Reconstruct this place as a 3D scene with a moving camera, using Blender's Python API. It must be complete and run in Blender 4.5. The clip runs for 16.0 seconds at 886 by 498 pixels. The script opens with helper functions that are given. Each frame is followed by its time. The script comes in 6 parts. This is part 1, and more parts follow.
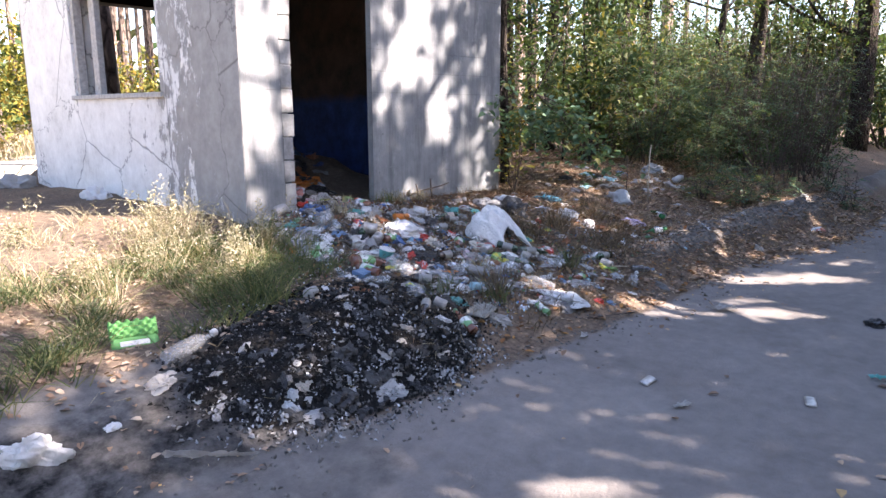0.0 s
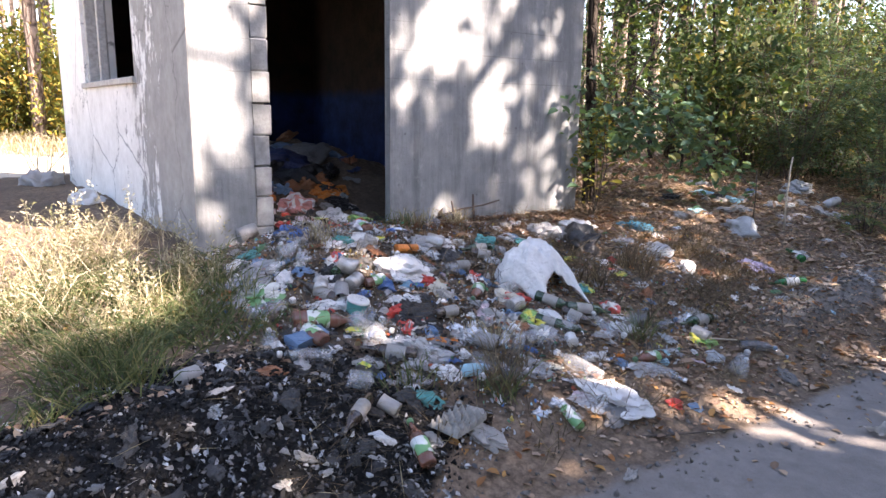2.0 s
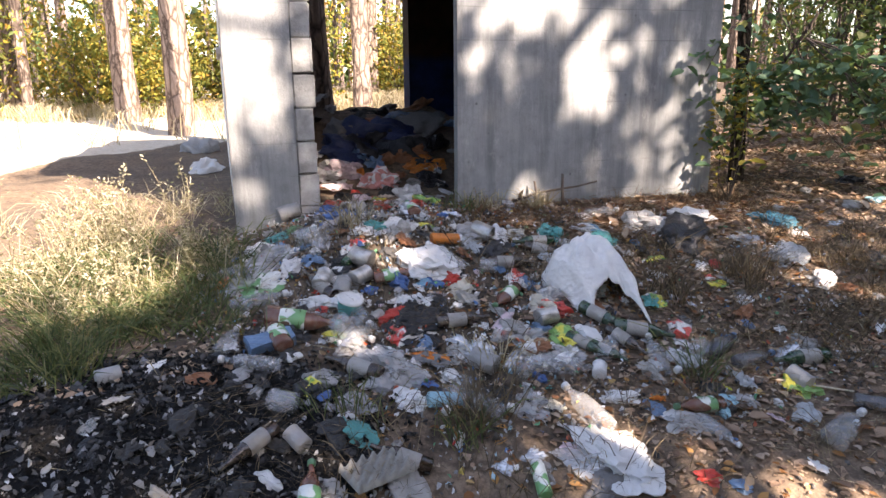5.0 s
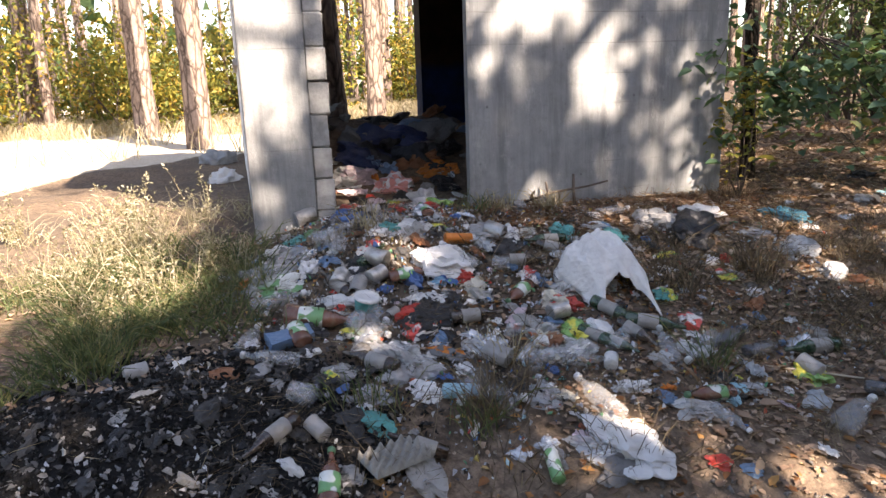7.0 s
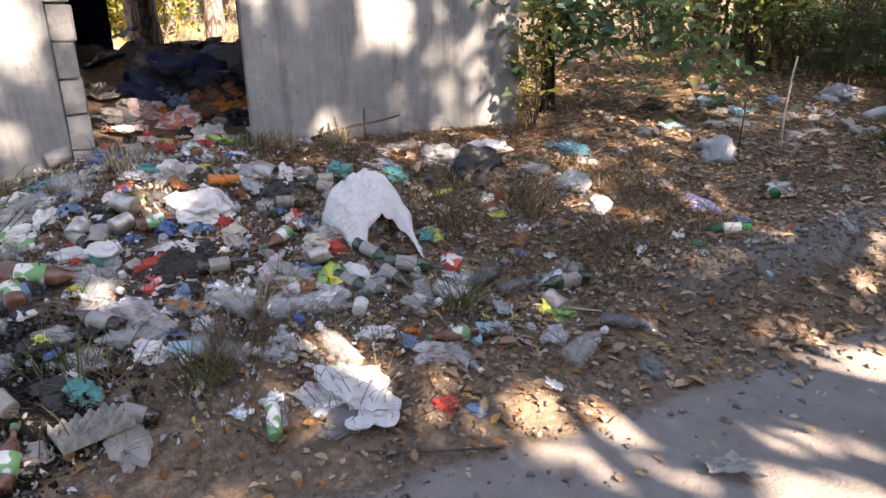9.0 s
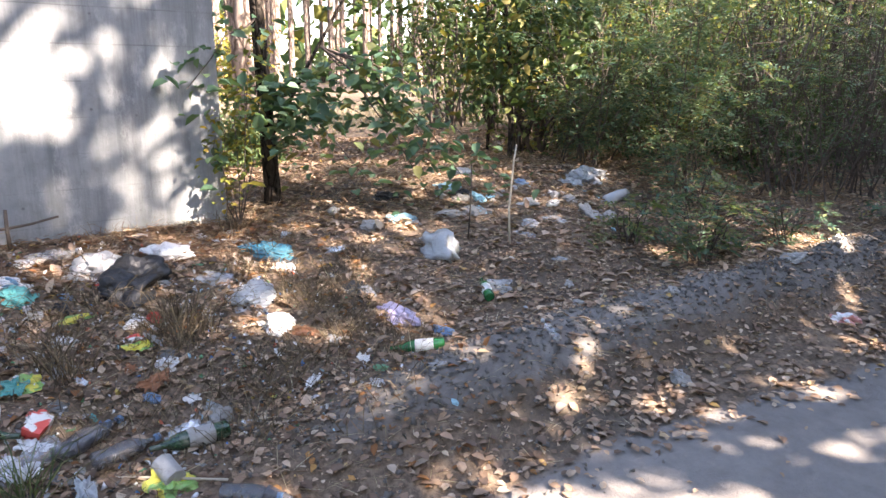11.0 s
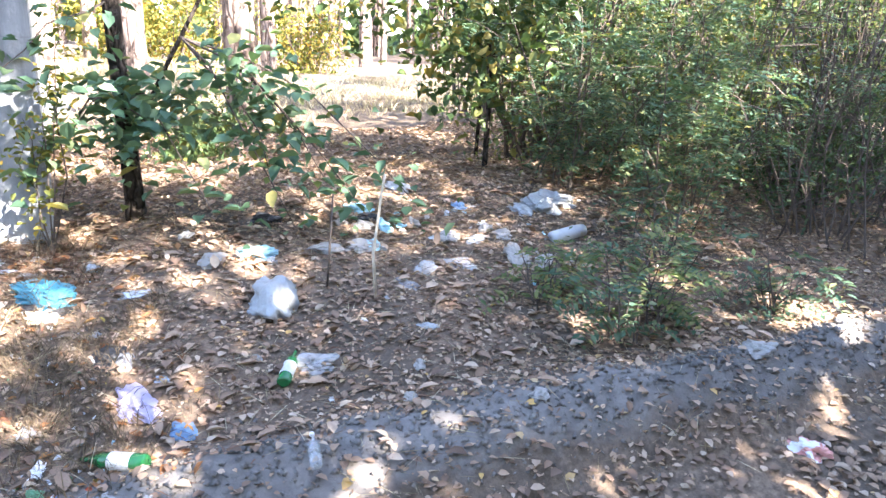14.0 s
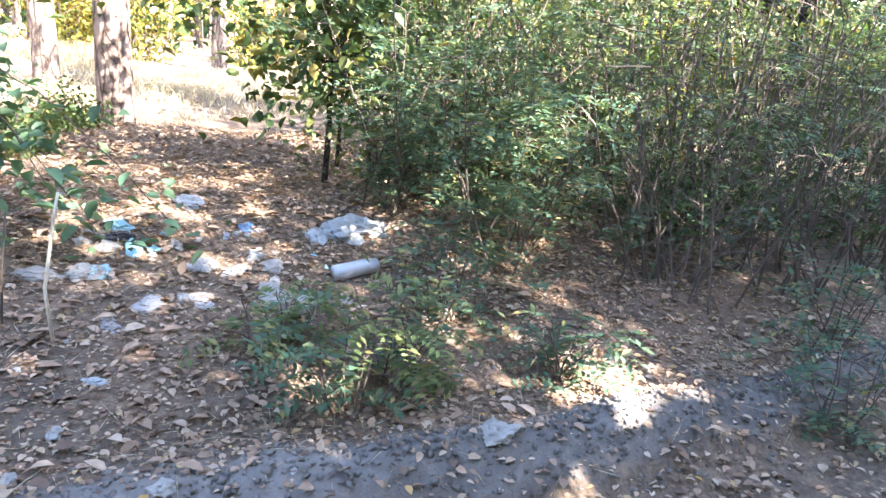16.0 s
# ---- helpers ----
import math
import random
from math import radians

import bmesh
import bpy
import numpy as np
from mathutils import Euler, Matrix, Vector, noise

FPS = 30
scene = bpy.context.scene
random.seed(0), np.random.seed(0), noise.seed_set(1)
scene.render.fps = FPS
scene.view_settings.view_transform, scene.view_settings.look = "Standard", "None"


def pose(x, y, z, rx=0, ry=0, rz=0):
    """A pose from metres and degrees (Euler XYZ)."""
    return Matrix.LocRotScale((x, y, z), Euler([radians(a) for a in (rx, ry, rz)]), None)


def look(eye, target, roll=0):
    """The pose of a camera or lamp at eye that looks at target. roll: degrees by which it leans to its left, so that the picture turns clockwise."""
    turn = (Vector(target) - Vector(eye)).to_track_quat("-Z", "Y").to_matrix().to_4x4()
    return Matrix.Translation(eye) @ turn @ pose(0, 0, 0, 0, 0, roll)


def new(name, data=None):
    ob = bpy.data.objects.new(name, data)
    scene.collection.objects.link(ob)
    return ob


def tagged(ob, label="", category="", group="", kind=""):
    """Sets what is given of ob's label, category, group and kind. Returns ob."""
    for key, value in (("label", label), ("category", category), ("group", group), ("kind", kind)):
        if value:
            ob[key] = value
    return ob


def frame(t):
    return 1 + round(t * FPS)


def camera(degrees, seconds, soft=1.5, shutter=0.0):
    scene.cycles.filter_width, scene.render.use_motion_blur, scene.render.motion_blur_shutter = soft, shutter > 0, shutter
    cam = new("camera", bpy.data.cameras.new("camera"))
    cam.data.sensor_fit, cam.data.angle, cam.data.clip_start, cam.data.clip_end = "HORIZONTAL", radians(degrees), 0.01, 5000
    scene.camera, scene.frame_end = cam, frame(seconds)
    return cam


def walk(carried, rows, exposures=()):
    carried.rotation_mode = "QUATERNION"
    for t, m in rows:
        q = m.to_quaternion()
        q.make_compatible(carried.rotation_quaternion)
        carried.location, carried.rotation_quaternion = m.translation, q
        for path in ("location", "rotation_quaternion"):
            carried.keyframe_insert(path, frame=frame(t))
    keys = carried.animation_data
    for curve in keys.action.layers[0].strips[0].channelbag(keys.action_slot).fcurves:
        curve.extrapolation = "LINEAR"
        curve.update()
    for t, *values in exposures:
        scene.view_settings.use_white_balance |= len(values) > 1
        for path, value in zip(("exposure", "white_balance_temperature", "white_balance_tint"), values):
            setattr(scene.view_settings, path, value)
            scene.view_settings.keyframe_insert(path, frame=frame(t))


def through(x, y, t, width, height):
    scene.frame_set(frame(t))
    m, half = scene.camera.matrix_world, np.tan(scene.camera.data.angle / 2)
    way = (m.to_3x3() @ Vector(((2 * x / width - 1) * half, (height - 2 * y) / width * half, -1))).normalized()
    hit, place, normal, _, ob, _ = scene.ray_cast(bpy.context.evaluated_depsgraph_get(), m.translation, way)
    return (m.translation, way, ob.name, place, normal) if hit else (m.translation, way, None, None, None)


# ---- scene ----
cam = camera(65.3, 16.0)
PATH = [
    (0, (-0.789, -0.155, 1.635), (0.654, 1.174, 1.246), -0.1),
    (0.5, (-0.349, 0.024, 1.51), (0.967, 1.47, 1.092), -0.6),
    (1, (0.136, 0.217, 1.534), (1.359, 1.771, 1.235), 1.1),
    (1.5, (0.642, 0.417, 1.526), (1.804, 1.985, 1.088), 0.1),
    (2, (1.058, 0.573, 1.585), (2.214, 2.158, 1.197), 0.7),
    (2.5, (1.431, 0.713, 1.599), (2.421, 2.373, 1.086), -1.4),
    (3, (1.731, 0.812, 1.611), (2.618, 2.523, 1.077), 1.5),
    (3.5, (2.021, 0.789, 1.625), (2.753, 2.58, 1.121), 1.4),
    (3.7, (2.079, 0.747, 1.619), (2.769, 2.556, 1.12), 0.7),
    (5.8, (2.36, 0.616, 1.633), (2.919, 2.475, 1.152), -0.7),
    (6, (2.359, 0.605, 1.644), (2.92, 2.473, 1.2), -1.0),
    (6.5, (2.347, 0.591, 1.645), (2.916, 2.456, 1.2), -1.0),
    (7, (2.301, 0.542, 1.585), (2.834, 2.413, 1.12), -2.0),
    (7.5, (2.32, 0.501, 1.572), (2.769, 2.35, 0.954), -3.1),
    (8, (2.503, 0.415, 1.596), (2.942, 2.246, 0.923), -2.6),
    (8.5, (2.663, 0.374, 1.612), (3.273, 2.177, 0.997), -4.3),
    (9, (2.896, 0.47, 1.606), (3.73, 2.159, 0.934), -0.7),
    (9.5, (3.131, 0.525, 1.623), (4.192, 2.113, 1.03), -1.4),
    (10, (3.485, 0.509, 1.639), (4.683, 2.035, 1.155), -1.0),
    (10.2, (3.634, 0.481, 1.629), (4.814, 2.027, 1.164), -0.6),
    (12.3, (4.587, 0.712, 1.805), (5.878, 2.127, 1.23), 2.9),
    (12.5, (4.726, 0.701, 1.81), (5.896, 2.208, 1.209), 2.1),
    (13, (5.09, 0.744, 1.83), (6.241, 2.255, 1.204), 2.8),
    (13.5, (5.459, 0.702, 1.874), (6.472, 2.312, 1.256), 3.0),
    (14, (5.799, 0.619, 1.88), (6.752, 2.282, 1.307), 2.3),
    (14.5, (6.225, 0.571, 1.916), (7.263, 2.182, 1.343), 2.8),
    (15, (6.687, 0.513, 1.889), (7.779, 2.079, 1.295), 3.5),
    (15.5, (7.045, 0.479, 1.899), (8.062, 2.11, 1.345), 2.2),
    (16, (7.237, 0.572, 1.959), (8.209, 2.227, 1.399), 5.7),
]
walk(cam, [(t, look(eye, target, roll)) for t, eye, target, roll in PATH],
     exposures=[(0, 2.6, 6500, 23), (2.5, 2.8, 7000, 23), (7, 2.3, 7400, 20), (9.5, 2.85, 7850, 23), (10.2, 2.95, 7600, 22), (12.3, 3.65, 6150, 16), (16, 4.0, 6200, 16)])

# ---------------------------------------------------------------- light
SUN_AZ = math.atan2(-0.90, 0.42)      # where the sun stands, seen from above
SUN_EL = radians(36)
world = bpy.data.worlds.new("world")
scene.world = world
world.use_nodes = True
wn = world.node_tree.nodes
sky = wn.new("ShaderNodeTexSky")
sky.sky_type, sky.sun_disc = "NISHITA", False
sky.sun_elevation, sky.sun_rotation = SUN_EL, math.pi / 2 - SUN_AZ
world.node_tree.links.new(sky.outputs[0], wn["Background"].inputs[0])
wn["Background"].inputs[1].default_value = 0.102
sun = new("sun", bpy.data.lights.new("sun", "SUN"))
sun.data.energy, sun.data.angle, sun.data.color = 5.0, radians(0.6), (1.0, 0.93, 0.82)
sun.matrix_world = look((math.cos(SUN_AZ) * math.cos(SUN_EL) * 60, math.sin(SUN_AZ) * math.cos(SUN_EL) * 60, math.sin(SUN_EL) * 60), (0, 0, 0))

# ---------------------------------------------------------------- helpers of this scene
RNG = random.Random(11)


def lerp(a, b, t):
    return a + (b - a) * t


def smooth(a, b, x):
    t = min(1.0, max(0.0, (x - a) / (b - a)))
    return t * t * (3 - 2 * t)


def fbm(x, y, z=0.0, octaves=3):
    return noise.fractal(Vector((x, y, z)), 1.0, 2.0, octaves)


def chain(points, x):
    """Height on a broken line of (x, z) points."""
    if x <= points[0][0]:
        return points[0][1]
    for (x0, z0), (x1, z1) in zip(points, points[1:]):
        if x <= x1:
            return lerp(z0, z1, smooth(x0, x1, x) * 0.5 + 0.5 * (x - x0) / (x1 - x0))
    return points[-1][1]


ROAD_EDGE = [(-6, 2.7), (0, 2.55), (2, 2.38), (4, 2.3), (7, 2.32), (9, 2.25), (12, 2.3), (20, 2.6)]
BANK = [(-0.25, 0.0), (0.0, 0.03), (0.35, 0.17), (0.7, 0.26), (1.4, 0.45), (2.1, 0.6), (2.7, 0.68)]


def edge_y(x):
    return chain(ROAD_EDGE, x)


def road_y(x):
    """Where the bare dust of the road begins; past the hut a strip of leaves lies before the berm."""
    return edge_y(x) - 0.42 * smooth(6, 8.6, x)


def berm(x, y):
    """1 on the crest of the scraped berm of bare soil along the road, 0 away from it."""
    d = y - edge_y(x) - 0.45 + 0.17 * smooth(6.5, 9.3, x)
    return smooth(4.4, 6.0, x) * math.exp(-(d / 0.2) ** 2)


def ground_z(x, y):
    ye = edge_y(x)
    d = y - ye
    road = 0.05 + 0.09 * smooth(4, 9, x) + 0.02 * math.sin(x * 0.9 + y * 2.3)
    left = smooth(2.3, 0.9, x)
    right = smooth(4.8, 6.2, x)
    bank = chain(BANK, lerp(d, d * 0.62, left))
    lip = 0.14 * berm(x, y) * (1 + 0.5 * fbm(x * 2.5, y * 2.5, 6))
    far = -0.25 * smooth(9, 15, y) * smooth(6.5, 4.5, x) - 0.1 * smooth(7, 14, y) * right
    heap = 0.16 * math.exp(-((x - 1.75) / 0.75) ** 2 - ((y - 3.05) / 0.5) ** 2)
    heap += 0.10 * math.exp(-((x - 3.1) / 0.7) ** 2 - ((y - 4.5) / 0.6) ** 2)
    heap -= 0.07 * math.exp(-((x - 2.45) / 0.45) ** 2 - ((y - 4.9) / 0.45) ** 2)
    inside = 0.0
    if 2.5 < x < 5.7 and y > 5.0:
        inside = 0.5 * smooth(5.2, 8.0, y) * smooth(11.4, 9.4, y) * smooth(5.6, 4.6, x) * (0.85 + 0.35 * fbm(x * 1.6, y * 1.6, 3))
    rough = 0.05 * fbm(x * 0.8, y * 0.8) * smooth(-0.2, 0.6, d) + 0.012 * fbm(x * 5, y * 5, 2)
    rut = -0.025 * math.exp(-((d + 0.9) / 0.22) ** 2) - 0.025 * math.exp(-((d + 2.3) / 0.25) ** 2)
    return road + bank + lip + far + heap + inside + rough + rut


def mesh_of(name, verts, faces, mat=None, smooth_shade=False):
    me = bpy.data.meshes.new(name)
    me.from_pydata(verts, [], faces)
    if smooth_shade:
        me.polygons.foreach_set("use_smooth", [True] * len(me.polygons))
    if mat:
        me.materials.append(mat)
    me.update()
    return me


def from_bm(name, bm, mat, smooth_shade=False):
    me = bpy.data.meshes.new(name)
    bm.to_mesh(me)
    bm.free()
    if smooth_shade:
        me.polygons.foreach_set("use_smooth", [True] * len(me.polygons))
    me.materials.append(mat)
    return me


def part(name, bm, mat, parent, label="", smooth_shade=False):
    ob = new(name, bm if isinstance(bm, bpy.types.Mesh) else from_bm(name, bm, mat, smooth_shade))
    ob.parent = parent
    return tagged(ob, label)


def box(bm, x0, x1, y0, y1, z0, z1, m=None):
    """Adds a box to a bmesh."""
    vs = [bm.verts.new((x, y, z)) for z in (z0, z1) for x, y in ((x0, y0), (x1, y0), (x1, y1), (x0, y1))]
    for f in ((3, 2, 1, 0), (4, 5, 6, 7), (0, 1, 5, 4), (1, 2, 6, 5), (2, 3, 7, 6), (3, 0, 4, 7)):
        bm.faces.new([vs[i] for i in f])
    if m is not None:
        bmesh.ops.transform(bm, matrix=m, verts=vs)
    return vs


def ring_mesh(bm, path, radii, sides=8, cap=True):
    """A tube through the points of path, with a radius at each."""
    rings = []
    for i, p in enumerate(path):
        a = path[max(0, i - 1)]
        b = path[min(len(path) - 1, i + 1)]
        ax = (Vector(b) - Vector(a)).normalized()
        u = ax.orthogonal().normalized() if i == 0 else (u - ax * u.dot(ax)).normalized()
        v = ax.cross(u)
        rings.append([bm.verts.new(Vector(p) + radii[i] * (math.cos(k * math.tau / sides) * u + math.sin(k * math.tau / sides) * v)) for k in range(sides)])
    for r0, r1 in zip(rings, rings[1:]):
        for k in range(sides):
            bm.faces.new((r0[k], r0[(k + 1) % sides], r1[(k + 1) % sides], r1[k]))
    if cap and sides > 2:
        bm.faces.new(rings[0][::-1])
        bm.faces.new(rings[-1])
    return rings


# ---------------------------------------------------------------- materials
class Mat:
    """A small builder of node materials."""

    def __init__(self, name, rough=0.8, metal=0.0, spec=0.3):
        self.m = bpy.data.materials.new(name)
        self.m.use_nodes = True
        self.t = self.m.node_tree
        self.b = self.t.nodes["Principled BSDF"]
        self.b.inputs["Roughness"].default_value = rough
        self.b.inputs["Metallic"].default_value = metal
        self.b.inputs["Specular IOR Level"].default_value = spec
        self.pos = self.node("ShaderNodeNewGeometry").outputs["Position"]

    def node(self, kind, **values):
        n = self.t.nodes.new(kind)
        for k, v in values.items():
            n.inputs[k].default_value = v
        return n

    def link(self, a, b):
        self.t.links.new(a, b)

    def local(self):
        self.pos = self.node("ShaderNodeTexCoord").outputs["Object"]
        return self

    def stretch(self, scale):
        n = self.node("ShaderNodeMapping", Scale=scale)
        self.link(self.pos, n.inputs["Vector"])
        return n.outputs[0]

    def noise(self, scale, detail=4.0, rough=0.6, vec=None, dist=0.0):
        n = self.node("ShaderNodeTexNoise", Scale=scale, Detail=detail, Roughness=rough, Distortion=dist)
        self.link(vec or self.pos, n.inputs["Vector"])
        return n.outputs[0]

    def voronoi(self, scale, feature="F1", vec=None, out=0):
        n = self.node("ShaderNodeTexVoronoi", Scale=scale)
        n.feature = feature
        self.link(vec or self.pos, n.inputs["Vector"])
        return n.outputs[out]

    def ramp(self, fac, stops, interp="LINEAR"):
        n = self.node("ShaderNodeValToRGB")
        n.color_ramp.interpolation = interp
        el = n.color_ramp.elements
        while len(el) < len(stops):
            el.new(0.5)
        for e, (p, c) in zip(el, stops):
            e.position = p
            e.color = (c, c, c, 1) if isinstance(c, (int, float)) else (*c, 1)
        self.link(fac, n.inputs[0])
        return n.outputs[0]

    def mix(self, fac, a, b, mode="MIX"):
        n = self.t.nodes.new("ShaderNodeMix")
        n.data_type, n.blend_type = "RGBA", mode
        for s, v in ((0, fac), (6, a), (7, b)):
            if isinstance(v, (int, float)) and s == 0:
                n.inputs[s].default_value = v
            elif isinstance(v, (int, float)):
                n.inputs[s].default_value = (v, v, v, 1)
            elif isinstance(v, tuple):
                n.inputs[s].default_value = (*v, 1)
            else:
                self.link(v, n.inputs[s])
        return n.outputs[2]

    def math(self, op, a, b=0.0):
        n = self.t.nodes.new("ShaderNodeMath")
        n.operation = op
        for s, v in ((0, a), (1, b)):
            if isinstance(v, (int, float)):
                n.inputs[s].default_value = v
            else:
                self.link(v, n.inputs[s])
        return n.outputs[0]

    def axis(self, i):
        n = self.t.nodes.new("ShaderNodeSeparateXYZ")
        self.link(self.pos, n.inputs[0])
        return n.outputs[i]

    def random(self, island=False):
        if island:
            return self.node("ShaderNodeNewGeometry").outputs["Random Per Island"]
        return self.node("ShaderNodeObjectInfo").outputs["Random"]

    def color(self, c):
        if isinstance(c, tuple):
            self.b.inputs["Base Color"].default_value = (*c, 1)
        else:
            self.link(c, self.b.inputs["Base Color"])
        return self

    def rough(self, r):
        self.link(r, self.b.inputs["Roughness"])
        return self

    def bump(self, height, strength=0.4, distance=0.01):
        n = self.node("ShaderNodeBump", Strength=strength, Distance=distance)
        self.link(height, n.inputs["Height"])
        self.link(n.outputs[0], self.b.inputs["Normal"])
        return self

    def trans(self, w):
        self.b.inputs["Transmission Weight"].default_value = w
        return self


def mat_ground():
    k = Mat("ground_soil", rough=0.95, spec=0.15)
    a = k.t.nodes.new("ShaderNodeAttribute")
    a.attribute_name = "zone"
    sep = k.t.nodes.new("ShaderNodeSeparateColor")
    k.link(a.outputs["Color"], sep.inputs[0])
    road, ash, sand = sep.outputs[0], sep.outputs[1], sep.outputs[2]
    big, fine, grit = k.noise(0.9, 4), k.noise(9, 6, 0.7), k.noise(90, 3)
    litter = k.ramp(k.noise(26, 6, 0.75), [(0.25, (0.06, 0.045, 0.034)), (0.45, (0.14, 0.10, 0.07)), (0.62, (0.25, 0.18, 0.125)), (0.8, (0.36, 0.27, 0.19))])
    litter = k.mix(k.ramp(big, [(0.4, 0.0), (0.65, 0.7)]), litter, (0.085, 0.072, 0.058))
    dust = k.ramp(k.mix(0.5, fine, big), [(0.3, (0.15, 0.132, 0.118)), (0.5, (0.215, 0.193, 0.174)), (0.7, (0.28, 0.253, 0.228))])
    dust = k.mix(k.ramp(k.voronoi(16), [(0.0, 0.25), (0.12, 0.0)]), dust, (0.12, 0.10, 0.09))
    char = k.ramp(fine, [(0.3, (0.006, 0.006, 0.006)), (0.6, (0.014, 0.0135, 0.013)), (0.8, (0.045, 0.042, 0.04))])
    pale = k.ramp(k.noise(14, 5, 0.7), [(0.3, (0.42, 0.35, 0.26)), (0.6, (0.60, 0.53, 0.42)), (0.8, (0.70, 0.63, 0.52))])
    ragged = k.math("ADD", k.math("MULTIPLY", k.noise(7, 6, 0.7), 0.7), -0.35)

    def mask(ch):
        return k.ramp(k.math("ADD", ch, ragged), [(0.38, 0.0), (0.62, 1.0)])
    c = k.mix(mask(sand), litter, pale)
    soil = k.ramp(k.mix(0.5, fine, big), [(0.3, (0.085, 0.077, 0.069)), (0.5, (0.165, 0.149, 0.134)), (0.7, (0.27, 0.246, 0.22))])
    c = k.mix(mask(road), c, dust)
    c = k.mix(mask(a.outputs["Alpha"]), c, soil)
    c = k.mix(mask(ash), c, char)
    k.color(c)
    h = k.mix(0.4, k.mix(0.5, fine, grit), k.noise(30, 5, 0.7))
    return k.bump(h, 0.7, 0.03).m


def mat_plain(name, base, rough=0.7, var=0.25, scale=12, metal=0.0, spec=0.3, bump=0.3):
    k = Mat(name, rough, metal, spec)
    lo = tuple(c * (1 - var) for c in base)
    hi = tuple(min(1, c * (1 + var)) for c in base)
    n = k.noise(scale, 5, 0.65)
    k.color(k.ramp(n, [(0.3, lo), (0.7, hi)]))
    return k.bump(k.noise(scale * 6, 3), bump, 0.004).m


def mat_concrete():
    """Grey cement render with board lines, streaks of damp and small holes."""
    k = Mat("concrete_render", rough=0.9, spec=0.2)
    big, mid, fine = k.noise(1.3, 4), k.noise(7, 5, 0.65), k.noise(70, 4)
    c = k.ramp(k.mix(0.5, big, mid), [(0.3, (0.175, 0.183, 0.188)), (0.52, (0.26, 0.267, 0.27)), (0.7, (0.35, 0.354, 0.35))])
    streak = k.noise(2.2, 6, 0.7, k.stretch((5.0, 5.0, 0.22)))
    c = k.mix(k.ramp(streak, [(0.42, 0.0), (0.56, 0.14), (0.7, 0.0)]), c, (0.47, 0.463, 0.435))
    c = k.mix(k.ramp(k.noise(2.6, 6, 0.7, k.stretch((3.5, 3.5, 0.3))), [(0.46, 0.0), (0.66, 0.62)]), c, (0.13, 0.135, 0.137))
    c = k.mix(k.ramp(k.noise(16, 6, 0.75), [(0.52, 0.0), (0.72, 0.5)]), c, (0.17, 0.165, 0.155))
    c = k.mix(k.ramp(k.noise(5, 7, 0.75, k.stretch((1.6, 1.6, 0.7))), [(0.56, 0.0), (0.66, 0.45)]), c, (0.46, 0.45, 0.43))
    course = k.math("FRACT", k.math("MULTIPLY", k.math("ADD", k.axis(2), k.math("MULTIPLY", mid, 0.012)), 4.93))
    joint = k.math("MULTIPLY", k.ramp(course, [(0.0, 1.0), (0.045, 0.0)]), k.ramp(k.noise(2.1, 4), [(0.47, 0.0), (0.6, 0.7)]))
    c = k.mix(joint, c, (0.12, 0.12, 0.117))
    holes = k.ramp(k.voronoi(6.5), [(0.0, 1.0), (0.075, 0.0)])
    c = k.mix(holes, c, (0.08, 0.08, 0.078))
    foot = k.ramp(k.math("ADD", k.axis(2), k.math("MULTIPLY", mid, 0.5)), [(0.92, 0.55), (1.18, 0.0)])
    c = k.mix(foot, c, (0.22, 0.225, 0.185))
    k.color(c)
    return k.bump(k.mix(0.5, mid, k.mix(holes, fine, 0.0)), 0.5, 0.012).m


def mat_plaster():
    """Old whitewash peeling off grey render."""
    k = Mat("peeling_whitewash", rough=0.88, spec=0.2)
    n = k.noise(4.2, 9, 0.78, k.stretch((1, 1, 0.55)))
    side = k.math("MULTIPLY", k.math("SUBTRACT", 6.3, k.axis(1)), 0.16)
    peel = k.ramp(k.math("ADD", n, k.math("MINIMUM", side, 0.16)), [(0.505, 0.0), (0.525, 1.0)])
    white = k.ramp(k.mix(0.5, k.noise(10, 6, 0.75), k.noise(2.4, 5, 0.7)), [(0.32, (0.52, 0.495, 0.455)), (0.46, (0.72, 0.70, 0.66)), (0.62, (0.84, 0.82, 0.78))])
    grey = k.ramp(k.noise(6, 5, 0.7), [(0.3, (0.27, 0.258, 0.24)), (0.7, (0.40, 0.385, 0.36))])
    crack = k.ramp(k.voronoi(1.3, "DISTANCE_TO_EDGE", k.mix(0.35, k.pos, k.noise(2.2, 5))), [(0.0, 0.8), (0.008, 0.0)])
    c = k.mix(peel, white, grey)
    k.color(k.mix(crack, c, (0.14, 0.13, 0.12)))
    return k.bump(k.mix(crack, k.mix(0.25, k.math("SUBTRACT", 1.0, peel), k.noise(40, 4)), 0.0), 0.6, 0.012).m


def mat_dim_soot():
    """Inside walls: blue paint below, bare and sooty above, both colours darkened for the room's gloom."""
    k = Mat("dimmed_soot_and_blue_paint", rough=0.85, spec=0.25)
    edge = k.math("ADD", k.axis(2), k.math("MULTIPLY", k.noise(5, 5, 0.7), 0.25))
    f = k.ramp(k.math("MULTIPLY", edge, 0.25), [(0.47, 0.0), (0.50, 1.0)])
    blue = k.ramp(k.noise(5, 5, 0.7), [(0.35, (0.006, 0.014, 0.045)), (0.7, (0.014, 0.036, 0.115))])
    dim_soot = k.ramp(k.noise(3, 6, 0.7), [(0.35, (0.009, 0.007, 0.006)), (0.7, (0.042, 0.025, 0.018))])
    k.color(k.mix(f, blue, dim_soot))
    return k.bump(k.noise(18, 5), 0.4, 0.01).m


